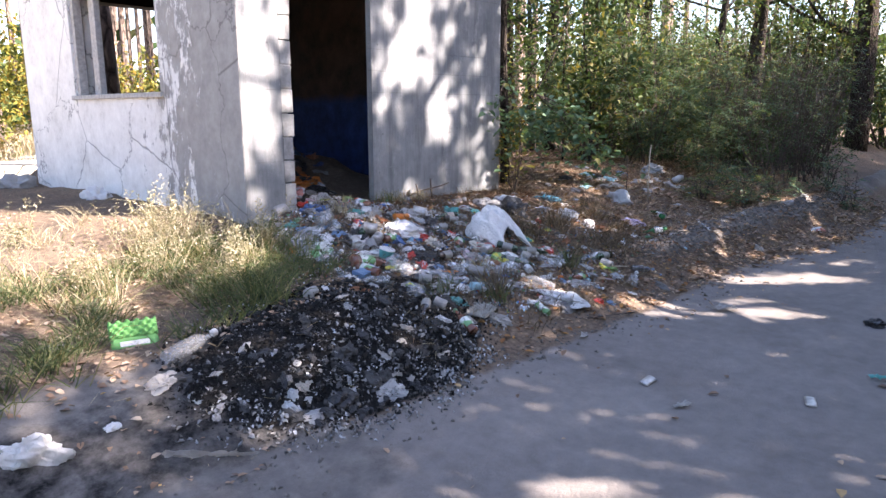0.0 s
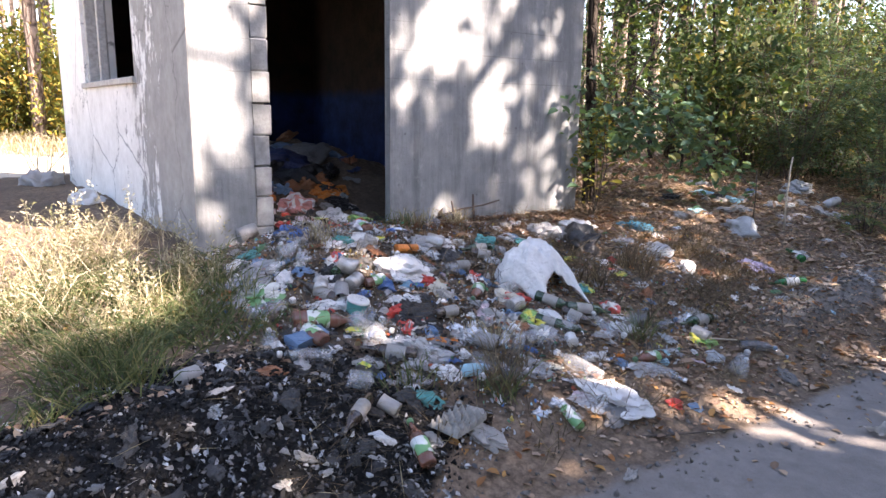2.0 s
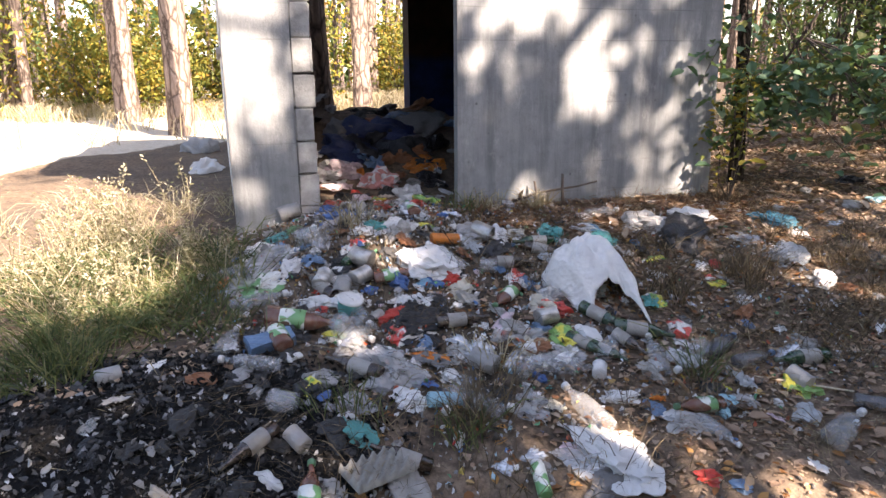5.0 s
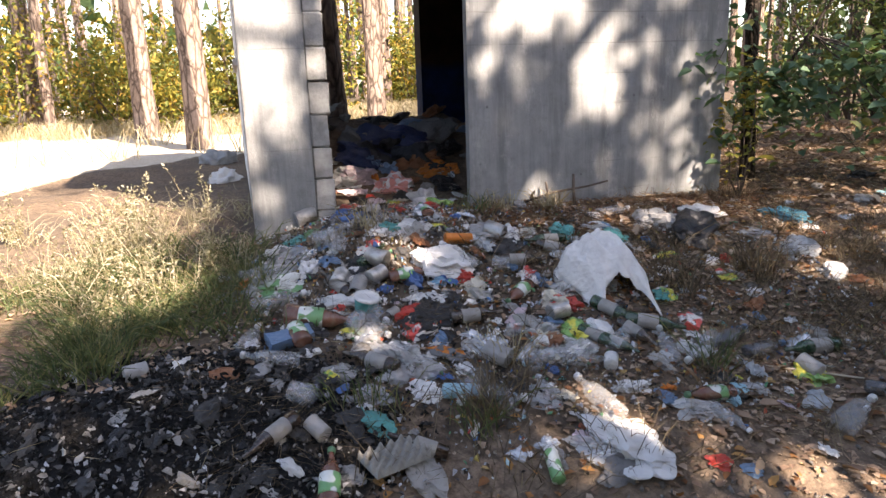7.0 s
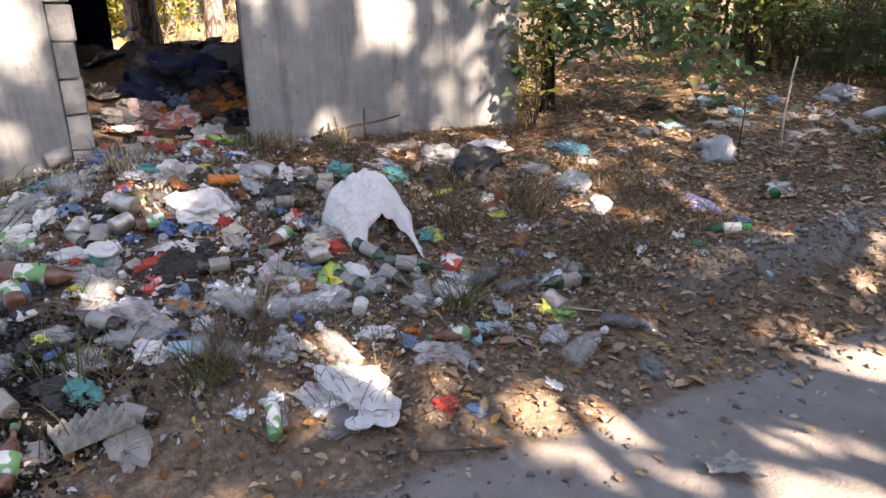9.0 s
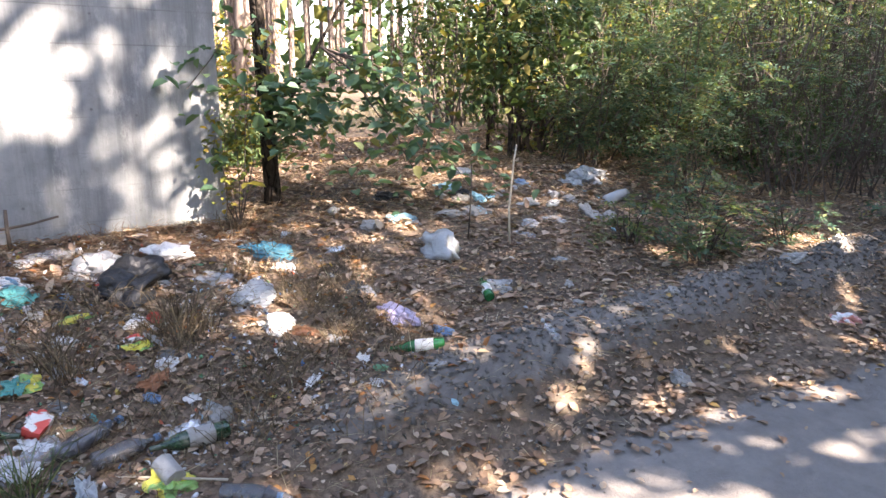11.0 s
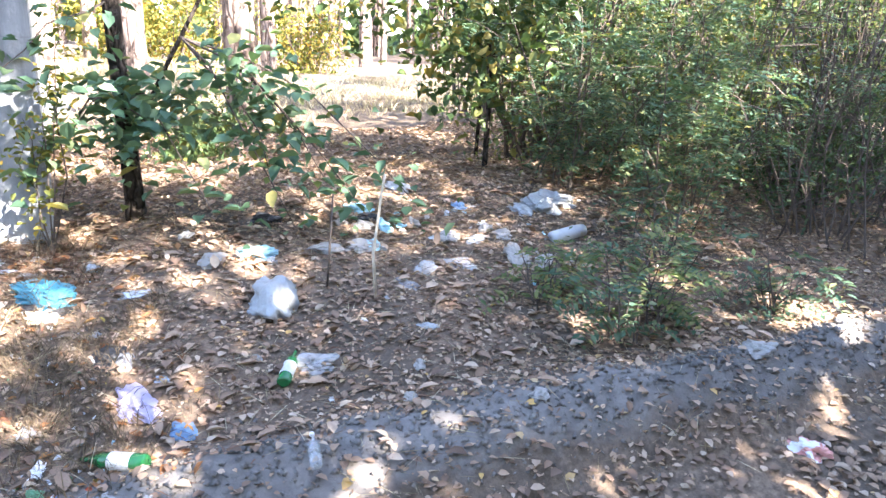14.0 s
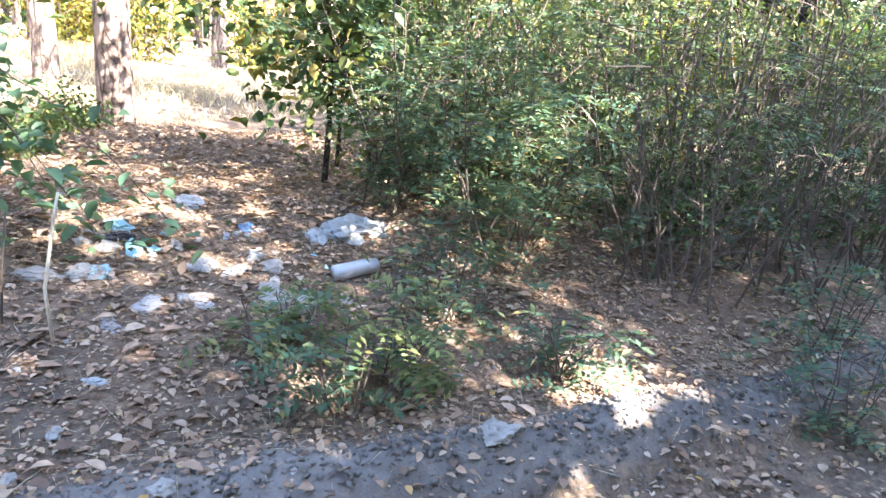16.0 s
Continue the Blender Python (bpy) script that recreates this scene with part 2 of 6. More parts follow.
def mat_bark(name, dark, light, plate=9.0):
    k = Mat(name, rough=0.95, spec=0.1)
    v = k.stretch((1, 1, 0.28))
    e = k.voronoi(plate, "DISTANCE_TO_EDGE", k.mix(0.08, v, k.noise(6, 4)))
    n = k.noise(plate * 1.5, 6, 0.7, v)
    c = k.ramp(n, [(0.3, dark), (0.7, light)])
    k.color(k.mix(k.ramp(e, [(0.0, 0.85), (0.14, 0.0)]), c, tuple(q * 0.3 for q in dark)))
    return k.bump(k.mix(0.3, k.ramp(e, [(0.0, 0.0), (0.25, 1.0)]), n), 1.0, 0.03).m


def mat_leaf(name, stops, rough=0.55, through=0.35):
    k = Mat(name, rough=rough, spec=0.35)
    r = k.random(True)
    c = k.ramp(r, stops)
    c = k.mix(k.ramp(k.noise(30, 3), [(0.35, 0.3), (0.7, 0.0)]), c, tuple(q * 0.6 for q in stops[0][1]))
    k.color(c)
    tr = k.node("ShaderNodeBsdfTranslucent")
    k.link(k.mix(1.0, c, (1.0, 0.95, 0.5), "MULTIPLY"), tr.inputs[0])
    mx = k.node("ShaderNodeMixShader", Fac=through)
    k.link(k.b.outputs[0], mx.inputs[1])
    k.link(tr.outputs[0], mx.inputs[2])
    k.link(mx.outputs[0], k.t.nodes["Material Output"].inputs[0])
    return k.m


M_GROUND = mat_ground()
M_CONC = mat_concrete()
M_PLASTER = mat_plaster()
M_DIM_SOOT = mat_dim_soot()
M_BLOCK = mat_plain("cement_block", (0.30, 0.297, 0.285), 0.95, 0.35, 9, spec=0.15, bump=0.8)
M_MORTAR = mat_plain("mortar", (0.20, 0.19, 0.18), 0.95, 0.3, 20, spec=0.1)
M_WOOD = mat_plain("weathered_grey_wood", (0.42, 0.40, 0.37), 0.85, 0.3, 25)
M_PINE = mat_bark("pine_bark", (0.13, 0.095, 0.078), (0.36, 0.28, 0.23), 8)
M_DARKBARK = mat_bark("dark_bark", (0.03, 0.025, 0.02), (0.10, 0.08, 0.065), 22)

# ---------------------------------------------------------------- ground
def axis_steps(lo, hi, fine_lo, fine_hi, step):
    xs, x = [], fine_lo
    while x < fine_hi:
        xs.append(x)
        x += step
    xs.append(fine_hi)
    g, x = step, fine_hi
    while x < hi:
        g *= 1.22
        x = min(hi, x + g)
        xs.append(x)
    g, x = step, fine_lo
    while x > lo:
        g *= 1.22
        x = max(lo, x - g)
        xs.insert(0, x)
    return xs


def zone(x, y):
    d = y - edge_y(x)
    road = smooth(0.12, -0.25, y - road_y(x)) * smooth(-5.2, -4.4, d)
    lip = 0.95 * berm(x, y) + 0.95 * smooth(1.7, 0.9, x) * smooth(1.2, 0.6, d) * smooth(-0.75, -0.4, d)
    q = ((x - 1.75) / 1.05) ** 2 + ((y - 3.0) / 0.68) ** 2
    ash = smooth(1.25, 0.65, q) if d > -0.3 else 0.0
    # Patchy char colour also darkens the soil at left and under the rubbish heap.
    ash = max(ash, 0.52 * smooth(1.5, 1.0, x) * smooth(-1.2, -0.4, x) * smooth(1.0, 0.5, d) * smooth(-0.3, 0.1, d))
    ash = max(ash, 0.46 * smooth(2.0, 2.4, x) * smooth(4.5, 3.9, x) * smooth(2.5, 2.8, y) * smooth(5.0, 4.5, y))
    # Pale sand stops at the hut's shadow edge; brown soil within deepens that shade.
    rim = min(12.8, 7.9 + 2.1 * max(0.0, x - 0.1))
    sand = smooth(rim - 0.6, rim + 0.5, y) * smooth(8.0, 5.6, x) + 0.3 * smooth(0.5, -1.5, x) * smooth(4.8, 6.5, y)
    if x > 5.5:
        sand = lerp(sand, 0.4 * smooth(9.6, 16.0, y + 2.0 * fbm(x * 0.6, y * 0.6, 7)), smooth(5.5, 6.5, x)) * smooth(18, 13, x)
    return (road, ash, min(1, sand), min(1, lip))


def build_ground():
    xs = axis_steps(-900, 900, -2.5, 13, 0.075)
    ys = axis_steps(-900, 900, -1.0, 8.0, 0.075)
    verts = [(x, y, ground_z(x, y)) for y in ys for x in xs]
    w = len(xs)
    faces = [(j * w + i, j * w + i + 1, (j + 1) * w + i + 1, (j + 1) * w + i) for j in range(len(ys) - 1) for i in range(w - 1)]
    me = mesh_of("ground", verts, faces, M_GROUND, True)
    at = me.color_attributes.new("zone", "FLOAT_COLOR", "POINT")
    at.data.foreach_set("color", [c for v in verts for c in zone(v[0], v[1])])
    return tagged(new("ground", me), "sandy forest ground with a dusty dirt road, leaf litter and a burnt patch", "ground", kind="structure")


build_ground()

# ---------------------------------------------------------------- the block hut
X0, X1, Y0, Y1 = 2.34, 5.76, 4.97, 10.05     # outer faces
PANEL = 0.07                                    # thickness of the panel beside the doorway
WT = 0.30                                       # wall thickness
TOP = 3.35
DOOR0, DOOR1, DOORTOP = 2.86, 3.77, 3.0
WIN0, WIN1, SILL, WINTOP = 6.36, 8.46, 1.78, 2.95
BACK0, BACK1, BACKTOP = 3.20, 4.71, 3.08
FOOT = 0.2


def slab(name, label, boxes, mat, parent=None):
    bm = bmesh.new()
    for b in boxes:
        box(bm, *b)
    ob = new(name, from_bm(name, bm, mat))
    return tagged(ob, label, "wall", kind="structure")


wall_front = slab("wall_front", "grey cement-rendered block wall with damp streaks and a doorway", [
    (X0 + 0.005, 2.73, Y0, Y0 + WT, FOOT, TOP), (2.73, DOOR1, Y0 + 0.002, Y0 + WT, DOORTOP, TOP), (DOOR1, X1, Y0, Y0 + PANEL, FOOT, TOP),
    (2.73, DOOR0 - 0.03, Y0 + 0.05, Y0 + WT, FOOT, DOORTOP)], M_CONC)
wall_left = slab("wall_left", "whitewashed plaster wall, peeling and cracked, with a window hole", [
    (X0, X0 + WT, Y0 + 0.006, WIN0, FOOT, TOP), (X0, X0 + WT, WIN1, Y1, FOOT, TOP), (X0, X0 + WT, WIN0, WIN1, FOOT, SILL), (X0, X0 + WT, WIN0, WIN1, WINTOP, TOP)], M_PLASTER)
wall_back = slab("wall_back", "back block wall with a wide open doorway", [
    (X0 + WT, BACK0, Y1 - WT, Y1, FOOT, TOP), (BACK1, X1 - WT, Y1 - WT, Y1, FOOT, TOP), (BACK0, BACK1, Y1 - WT, Y1, BACKTOP, TOP)], M_DIM_SOOT)
wall_right = slab("wall_right", "grey rendered side wall of the hut", [(X1 - WT, X1, Y0 + PANEL, Y1, FOOT, TOP)], M_CONC)
lining = slab("wall_lining", "sooty inner face with blue painted lower half, darkened for gloom", [
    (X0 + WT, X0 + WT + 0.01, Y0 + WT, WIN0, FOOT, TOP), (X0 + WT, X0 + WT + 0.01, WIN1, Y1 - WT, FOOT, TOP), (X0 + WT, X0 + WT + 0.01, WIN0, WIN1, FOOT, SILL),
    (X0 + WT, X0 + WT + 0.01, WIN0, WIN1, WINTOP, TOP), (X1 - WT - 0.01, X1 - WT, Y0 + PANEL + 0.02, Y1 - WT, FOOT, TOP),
    (DOOR1 + 0.012, X1 - WT - 0.01, Y0 + PANEL + 0.001, Y0 + PANEL + 0.02, FOOT, TOP)], M_DIM_SOOT)
ceiling = slab("ceiling", "concrete roof slab of the hut", [(X0 - 0.15, X1 + 0.15, Y0 - 0.2, Y1 + 0.15, TOP, TOP + 0.2)], M_DIM_SOOT)
tagged(ceiling, category="ceiling")


def block_edge():
    """Bare cement blocks that show where the render has broken off beside the doorway."""
    rr = random.Random(5)
    for i in range(12):
        z = 0.615 + i * 0.203
        bm = bmesh.new()
        vs = box(bm, 2.733, DOOR0 + rr.uniform(-0.012, 0.006), Y0 + rr.uniform(0.006, 0.012), Y0 + WT - 0.01, z, z + 0.199 + rr.uniform(-0.003, 0.002))
        bmesh.ops.bevel(bm, geom=bm.edges[:], offset=0.008, segments=1, affect="EDGES")
        for v in bm.verts:
            v.co += Vector((rr.uniform(-1, 1), rr.uniform(-1, 0.4), rr.uniform(-1, 1))) * 0.005
        part("block", bm, M_BLOCK, wall_front, "bare cement block beside the doorway")


block_edge()


def window():
    win = new("window_1")
    tagged(win, "window hole with weathered grey wooden frame and an open sash", "window", kind="structure")

    def board(name, x0, x1, y0, y1, z0, z1, label="", m=None):
        bm = bmesh.new()
        box(bm, x0, x1, y0, y1, z0, z1, m)
        bmesh.ops.bevel(bm, geom=bm.edges[:], offset=0.006, segments=1, affect="EDGES")
        part(name, bm, M_WOOD, win, label)
    board("window_sill", X0 - 0.035, X0 + 0.16, WIN0 - 0.06, WIN1 + 0.04, SILL - 0.005, SILL + 0.045, "bleached wooden window sill")
    board("jamb", X0 + 0.03, X0 + 0.13, WIN0, WIN0 + 0.06, SILL + 0.047, WINTOP)
    board("jamb", X0 + 0.03, X0 + 0.13, WIN1 - 0.07, WIN1, SILL + 0.047, WINTOP)
    board("head", X0 + 0.03, X0 + 0.13, WIN0 + 0.062, WIN1 - 0.072, WINTOP - 0.06, WINTOP)
    board("mullion", X0 + 0.04, X0 + 0.11, WIN1 - 0.62, WIN1 - 0.55, SILL + 0.047, WINTOP - 0.062)
    board("sash_stile", X0 + 0.14, X0 + 0.18, WIN1 - 0.3, WIN1 - 0.22, SILL + 0.05, WINTOP - 0.07, "loose sash stile")


window()
# ---------------------------------------------------------------- foliage tools
def fast_mesh(name, co, tris, mat):
    me = bpy.data.meshes.new(name)
    n, f = len(co), len(tris)
    me.vertices.add(n)
    me.vertices.foreach_set("co", np.asarray(co, dtype=np.float32).ravel())
    me.loops.add(f * 3)
    me.loops.foreach_set("vertex_index", np.asarray(tris, dtype=np.int32).ravel())
    me.polygons.add(f)
    me.polygons.foreach_set("loop_start", np.arange(0, f * 3, 3, dtype=np.int32))
    me.materials.append(mat)
    me.update(calc_edges=True)
    return me


def unit(v):
    return v / np.maximum(1e-9, np.linalg.norm(v, axis=-1, keepdims=True))


def leaves(name, pos, way, length, ratio, mat, rng, broad=False, up=0.6, fold=0.18):
    """Folded leaf blades at pos that point along way; each leaf is an island of its own."""
    n = len(pos)
    way = unit(way)
    face = unit(rng.normal(size=(n, 3)) * (1 - up) + np.array([0, 0, 1.0]) * up)
    side = unit(np.cross(way, face))
    nrm = np.cross(side, way)
    L = np.broadcast_to(np.asarray(length, dtype=float), (n,))[:, None] * rng.uniform(0.5, 1.35, (n, 1))
    W = L * ratio * 0.5
    if broad:
        shape = ((0, 0, 0), (0.25, -0.85, 1), (0.62, -0.8, 1), (1, 0, -0.2), (0.62, 0.8, 1), (0.25, 0.85, 1))
        tri = ((0, 1, 2), (0, 2, 3), (0, 3, 4), (0, 4, 5))
    else:
        shape = ((0, 0, 0), (0.45, -1, 1), (1, 0, -0.3), (0.45, 1, 1))
        tri = ((0, 1, 2), (0, 2, 3))
    k = len(shape)
    co = np.empty((n, k, 3))
    for i, (a, b, c) in enumerate(shape):
        co[:, i] = pos + way * L * a + side * W * b + nrm * np.minimum(L * fold, W * 0.9) * (c - 0.5)
    tris = (np.arange(n)[:, None, None] * k + np.array(tri)[None]).reshape(-1, 3)
    return fast_mesh(name, co.reshape(-1, 3), tris, mat)


def blades(name, base, tip, width, mat, rng, bend=0.25):
    """Grass blades: thin bent strips from base to tip."""
    n = len(base)
    d = tip - base
    side = unit(np.cross(d, rng.normal(size=(n, 3)))) * np.broadcast_to(np.asarray(width, dtype=float), (n,))[:, None]
    drop = np.zeros((n, 3))
    drop[:, 2] = np.linalg.norm(d, axis=1) * bend
    mid = base + d * 0.55 + drop * 0.5
    end = tip - drop * 0.4
    co = np.stack([base - side, base + side, mid - side * 0.8, mid + side * 0.8, end], axis=1).reshape(-1, 3)
    tris = (np.arange(n)[:, None, None] * 5 + np.array(((0, 1, 3), (0, 3, 2), (2, 3, 4)))[None]).reshape(-1, 3)
    return fast_mesh(name, co, tris, mat)


def stem_path(rng, base, way, length, steps=6, wander=0.25, lift=0.1):
    p, d, out = np.array(base, dtype=float), unit(np.array(way, dtype=float)), []
    for i in range(steps + 1):
        out.append(tuple(p))
        d = unit(d + rng.normal(size=3) * wander + np.array([0, 0, lift]))
        p = p + d * length / steps
    return out


GREEN = mat_leaf("green_leaves", [(0.0, (0.045, 0.082, 0.03)), (0.5, (0.075, 0.125, 0.042)), (0.85, (0.135, 0.17, 0.052)), (1.0, (0.30, 0.24, 0.065))], through=0.38)
BLUEGREEN = mat_leaf("bluish_green_leaves", [(0.0, (0.055, 0.115, 0.075)), (0.6, (0.105, 0.17, 0.10)), (0.92, (0.19, 0.22, 0.10)), (1.0, (0.40, 0.32, 0.11))], through=0.4)
YELLOW = mat_leaf("yellowing_leaves", [(0.0, (0.09, 0.12, 0.03)), (0.5, (0.22, 0.22, 0.045)), (0.8, (0.36, 0.29, 0.05)), (1.0, (0.42, 0.24, 0.05))], through=0.4)
CANOPY = mat_leaf("canopy_leaves", [(0.0, (0.035, 0.07, 0.025)), (1.0, (0.09, 0.13, 0.04))], through=0.25)
NEEDLE = mat_leaf("pine_needles", [(0.0, (0.025, 0.05, 0.022)), (1.0, (0.06, 0.09, 0.035))], through=0.15)
DRYGRASS = mat_leaf("dry_grass", [(0.0, (0.24, 0.19, 0.115)), (0.5, (0.42, 0.355, 0.23)), (1.0, (0.62, 0.56, 0.42))], rough=0.8, through=0.3)
RUSTLEAF = mat_leaf("rusty_leaves", [(0.0, (0.18, 0.075, 0.03)), (0.6, (0.36, 0.16, 0.06)), (1.0, (0.50, 0.27, 0.09))], rough=0.85, through=0.2)
DEADGRASS = mat_leaf("dead_brown_grass", [(0.0, (0.07, 0.052, 0.034)), (0.6, (0.16, 0.118, 0.075)), (1.0, (0.34, 0.26, 0.16))], rough=0.85, through=0.2)
FRESHGRASS = mat_leaf("green_grass", [(0.0, (0.055, 0.085, 0.035)), (0.6, (0.12, 0.155, 0.06)), (1.0, (0.30, 0.27, 0.13))], rough=0.7, through=0.35)
LITTER = mat_leaf("fallen_leaves", [(0.0, (0.15, 0.10, 0.072)), (0.3, (0.28, 0.18, 0.12)), (0.6, (0.42, 0.285, 0.19)), (0.88, (0.54, 0.40, 0.285)), (0.97, (0.56, 0.45, 0.345)), (1.0, (0.55, 0.34, 0.10))], rough=0.9, through=0.15)
NEEDLES_DEAD = mat_leaf("dead_pine_needles", [(0.0, (0.10, 0.05, 0.03)), (0.6, (0.22, 0.11, 0.055)), (1.0, (0.33, 0.19, 0.10))], rough=0.9, through=0.05)
WEED = mat_leaf("dry_weed_leaves", [(0.0, (0.13, 0.14, 0.07)), (0.35, (0.30, 0.27, 0.16)), (0.7, (0.52, 0.46, 0.32)), (1.0, (0.70, 0.64, 0.50))], rough=0.8, through=0.4)
LIME = mat_leaf("yellow_green_leaves", [(0.0, (0.075, 0.12, 0.045)), (0.5, (0.15, 0.19, 0.07)), (0.85, (0.26, 0.27, 0.11)), (1.0, (0.42, 0.32, 0.12))], through=0.45)
M_TWIG = mat_plain("grey_brown_twig", (0.085, 0.066, 0.053), 0.9, 0.4, 20)
M_STRAW = mat_plain("pale_dry_stalk", (0.52, 0.45, 0.34), 0.85, 0.25, 30)


def thing(name, x, y, label, category, z=None, group="", kind=""):
    ob = new(name)
    ob.location = (x, y, ground_z(x, y) if z is None else z)
    ob.empty_display_size = 0.1
    return tagged(ob, label, category, group, kind)


# ---------------------------------------------------------------- the pine wood behind
def pine(x, y, r, h, lean=(0, 0), bark=None, label="tall straight pine with scaly brown bark in the wood", twin=False):
    rng = np.random.default_rng(int(abs(x * 97 + y * 31) * 10) + 5)
    ob = thing("pine_tree", x, y, label, "tree", group="pines of the wood")
    bm = bmesh.new()
    path = [(lean[0] * t * h + 0.06 * math.sin(3 * t + x), lean[1] * t * h, t * h - 0.5) for t in (0, 0.012, 0.03, 0.08, 0.25, 0.5, 0.75, 1)]
    rings = ring_mesh(bm, path, [r * q for q in (1.55, 1.3, 1.1, 1.0, 0.93, 0.78, 0.55, 0.2)], 12)
    for v in bm.verts:
        v.co += Vector((rng.normal(), rng.normal(), 0)) * r * 0.05
    if twin:
        p2 = [(lean[0] * t * h + (t - 0.12) * 1.1, 0.1, t * h) for t in (0.12, 0.2, 0.35, 0.6, 0.9)]
        ring_mesh(bm, p2, [r * q for q in (0.6, 0.6, 0.55, 0.42, 0.15)], 10)
    part("trunk", bm, bark or M_PINE, ob, smooth_shade=True)
    n = 80
    ang, hh = rng.uniform(0, math.tau, n), rng.uniform(0.62, 1.0, n)
    rad = rng.uniform(0.2, 1.0, n) * (1.15 - hh) * 7.5
    c = np.stack([lean[0] * hh * h + np.cos(ang) * rad, np.sin(ang) * rad, hh * h], 1)
    c = np.repeat(c, 8, 0) + rng.normal(size=(n * 8, 3)) * 0.28
    part("crown", leaves("crown", c, rng.normal(size=(n * 8, 3)), 0.5, 0.22, NEEDLE, rng, up=0.3), None, ob)
    return ob


# trunks that stand out
for args in ((1.45, 15.6, 0.24, 19, (0.012, 0)), (0.1, 19.5, 0.27, 21, (-0.01, 0)), (0.9, 23.5, 0.2, 20), (-1.1, 27, 0.26, 22), (-3.4, 24, 0.24, 21), (3.7, 10.75, 0.2, 17, (-0.03, 0)),
             (7.85, 9.4, 0.19, 18), (7.2, 14.2, 0.2, 18, (-0.015, 0)), (5.9, 19, 0.24, 20, (-0.02, 0))):
    pine(*args, twin=args[:2] == (5.9, 19))
placed = [(1.45, 15.6), (0.1, 19.5), (3.7, 10.75), (7.85, 9.4), (7.2, 14.2)]
rg = random.Random(4)
count = 0
while count < 105:
    x, y = rg.uniform(-32, 42), rg.uniform(17, 52)
    if y < 21 + 0.25 * abs(x - 1) and x < 9:
        continue
    if any((x - a) ** 2 + (y - b) ** 2 < 2.2 for a, b in placed):
        continue
    placed.append((x, y))
    pine(x, y, rg.uniform(0.13, 0.24), rg.uniform(16, 22), (rg.uniform(-0.02, 0.02), 0))
    count += 1


def leaf_bush(x, y, w, h, n, mat, leaf, label, seed, stems=9, name="bush"):
    """A bush of arching stems with a ragged crown of small leaves."""
    rng = np.random.default_rng(seed)
    ob = thing(name, x, y, label, "bush", group="bushes of the wood")
    bm = bmesh.new()
    tips = []
    for i in range(stems):
        a = rng.uniform(0, math.tau)
        path = stem_path(rng, (rng.normal() * 0.1 * w, rng.normal() * 0.1 * w, -0.05), (math.cos(a) * 0.45 * w / h, math.sin(a) * 0.45 * w / h, 1), h * rng.uniform(0.6, 1.0), 5, 0.14)
        ring_mesh(bm, path, [0.016 * h / 1.5 * (1 - 0.8 * k / 5) for k in range(6)], 4)
        tips += path[1:]
    part("stem", bm, M_TWIG, ob)["kind"] = "stuff"
    t = np.array(tips)
    c = t[rng.integers(0, len(t), n // 10)] + rng.normal(size=(n // 10, 3)) * np.array([w, w, h * 0.6]) * 0.14
    p = np.repeat(c, 10, 0) + rng.normal(size=(len(c) * 10, 3)) * 0.16 * math.sqrt(w)
    p[:, 2] = np.maximum(p[:, 2], 0.03)
    part("crown", leaves("crown", p, rng.normal(size=p.shape) + np.array([0, 0, -0.3]), leaf, 0.5, mat, rng, up=0.4), None, ob)
    return ob


for i in range(46):
    x, y = rg.uniform(-24, 18), rg.uniform(21.5, 29)
    if x > 5 and i % 3:
        continue
    leaf_bush(x, y, rg.uniform(2.6, 4.4), rg.uniform(2.6, 4.6), 2600, YELLOW if i % 5 else GREEN, 0.16, "yellowing bush under the pines at the edge of the clearing", 100 + i)

# woods all round, far off
def far_wood():
    rng = np.random.default_rng(8)
    n = 9000
    a = rng.uniform(0, math.tau, n)
    r = rng.uniform(55, 75, n)
    p = np.stack([3 + np.cos(a) * r, 5 + np.sin(a) * r, np.abs(rng.normal(size=n)) * 4 + 0.3], 1)
    tagged(new("far_wood", leaves("far_wood", p, rng.normal(size=(n, 3)), 2.0, 0.6, GREEN, rng, up=0.2)), "distant belt of mixed woodland", "woods", kind="stuff")
    bm = bmesh.new()
    rr = random.Random(3)
    for i in range(330):
        a, r = rr.uniform(0, math.tau), rr.uniform(48, 70)
        x, y = 3 + math.cos(a) * r, 5 + math.sin(a) * r
        ring_mesh(bm, [(x, y, 0), (x, y, 19)], [rr.uniform(0.15, 0.28), 0.1], 6)
    tagged(new("far_trunks", from_bm("far_trunks", bm, M_PINE)), "distant pine trunks all round the clearing", "woods", kind="stuff")


far_wood()

# ---------------------------------------------------------------- unseen broadleaved trees across the road, added for the dappled shade on it
SUN_DIR = np.array([math.cos(SUN_AZ) * math.cos(SUN_EL), math.sin(SUN_AZ) * math.cos(SUN_EL), math.sin(SUN_EL)])


def gap(x, y, z, r):
    return np.array([x, y, z]), r


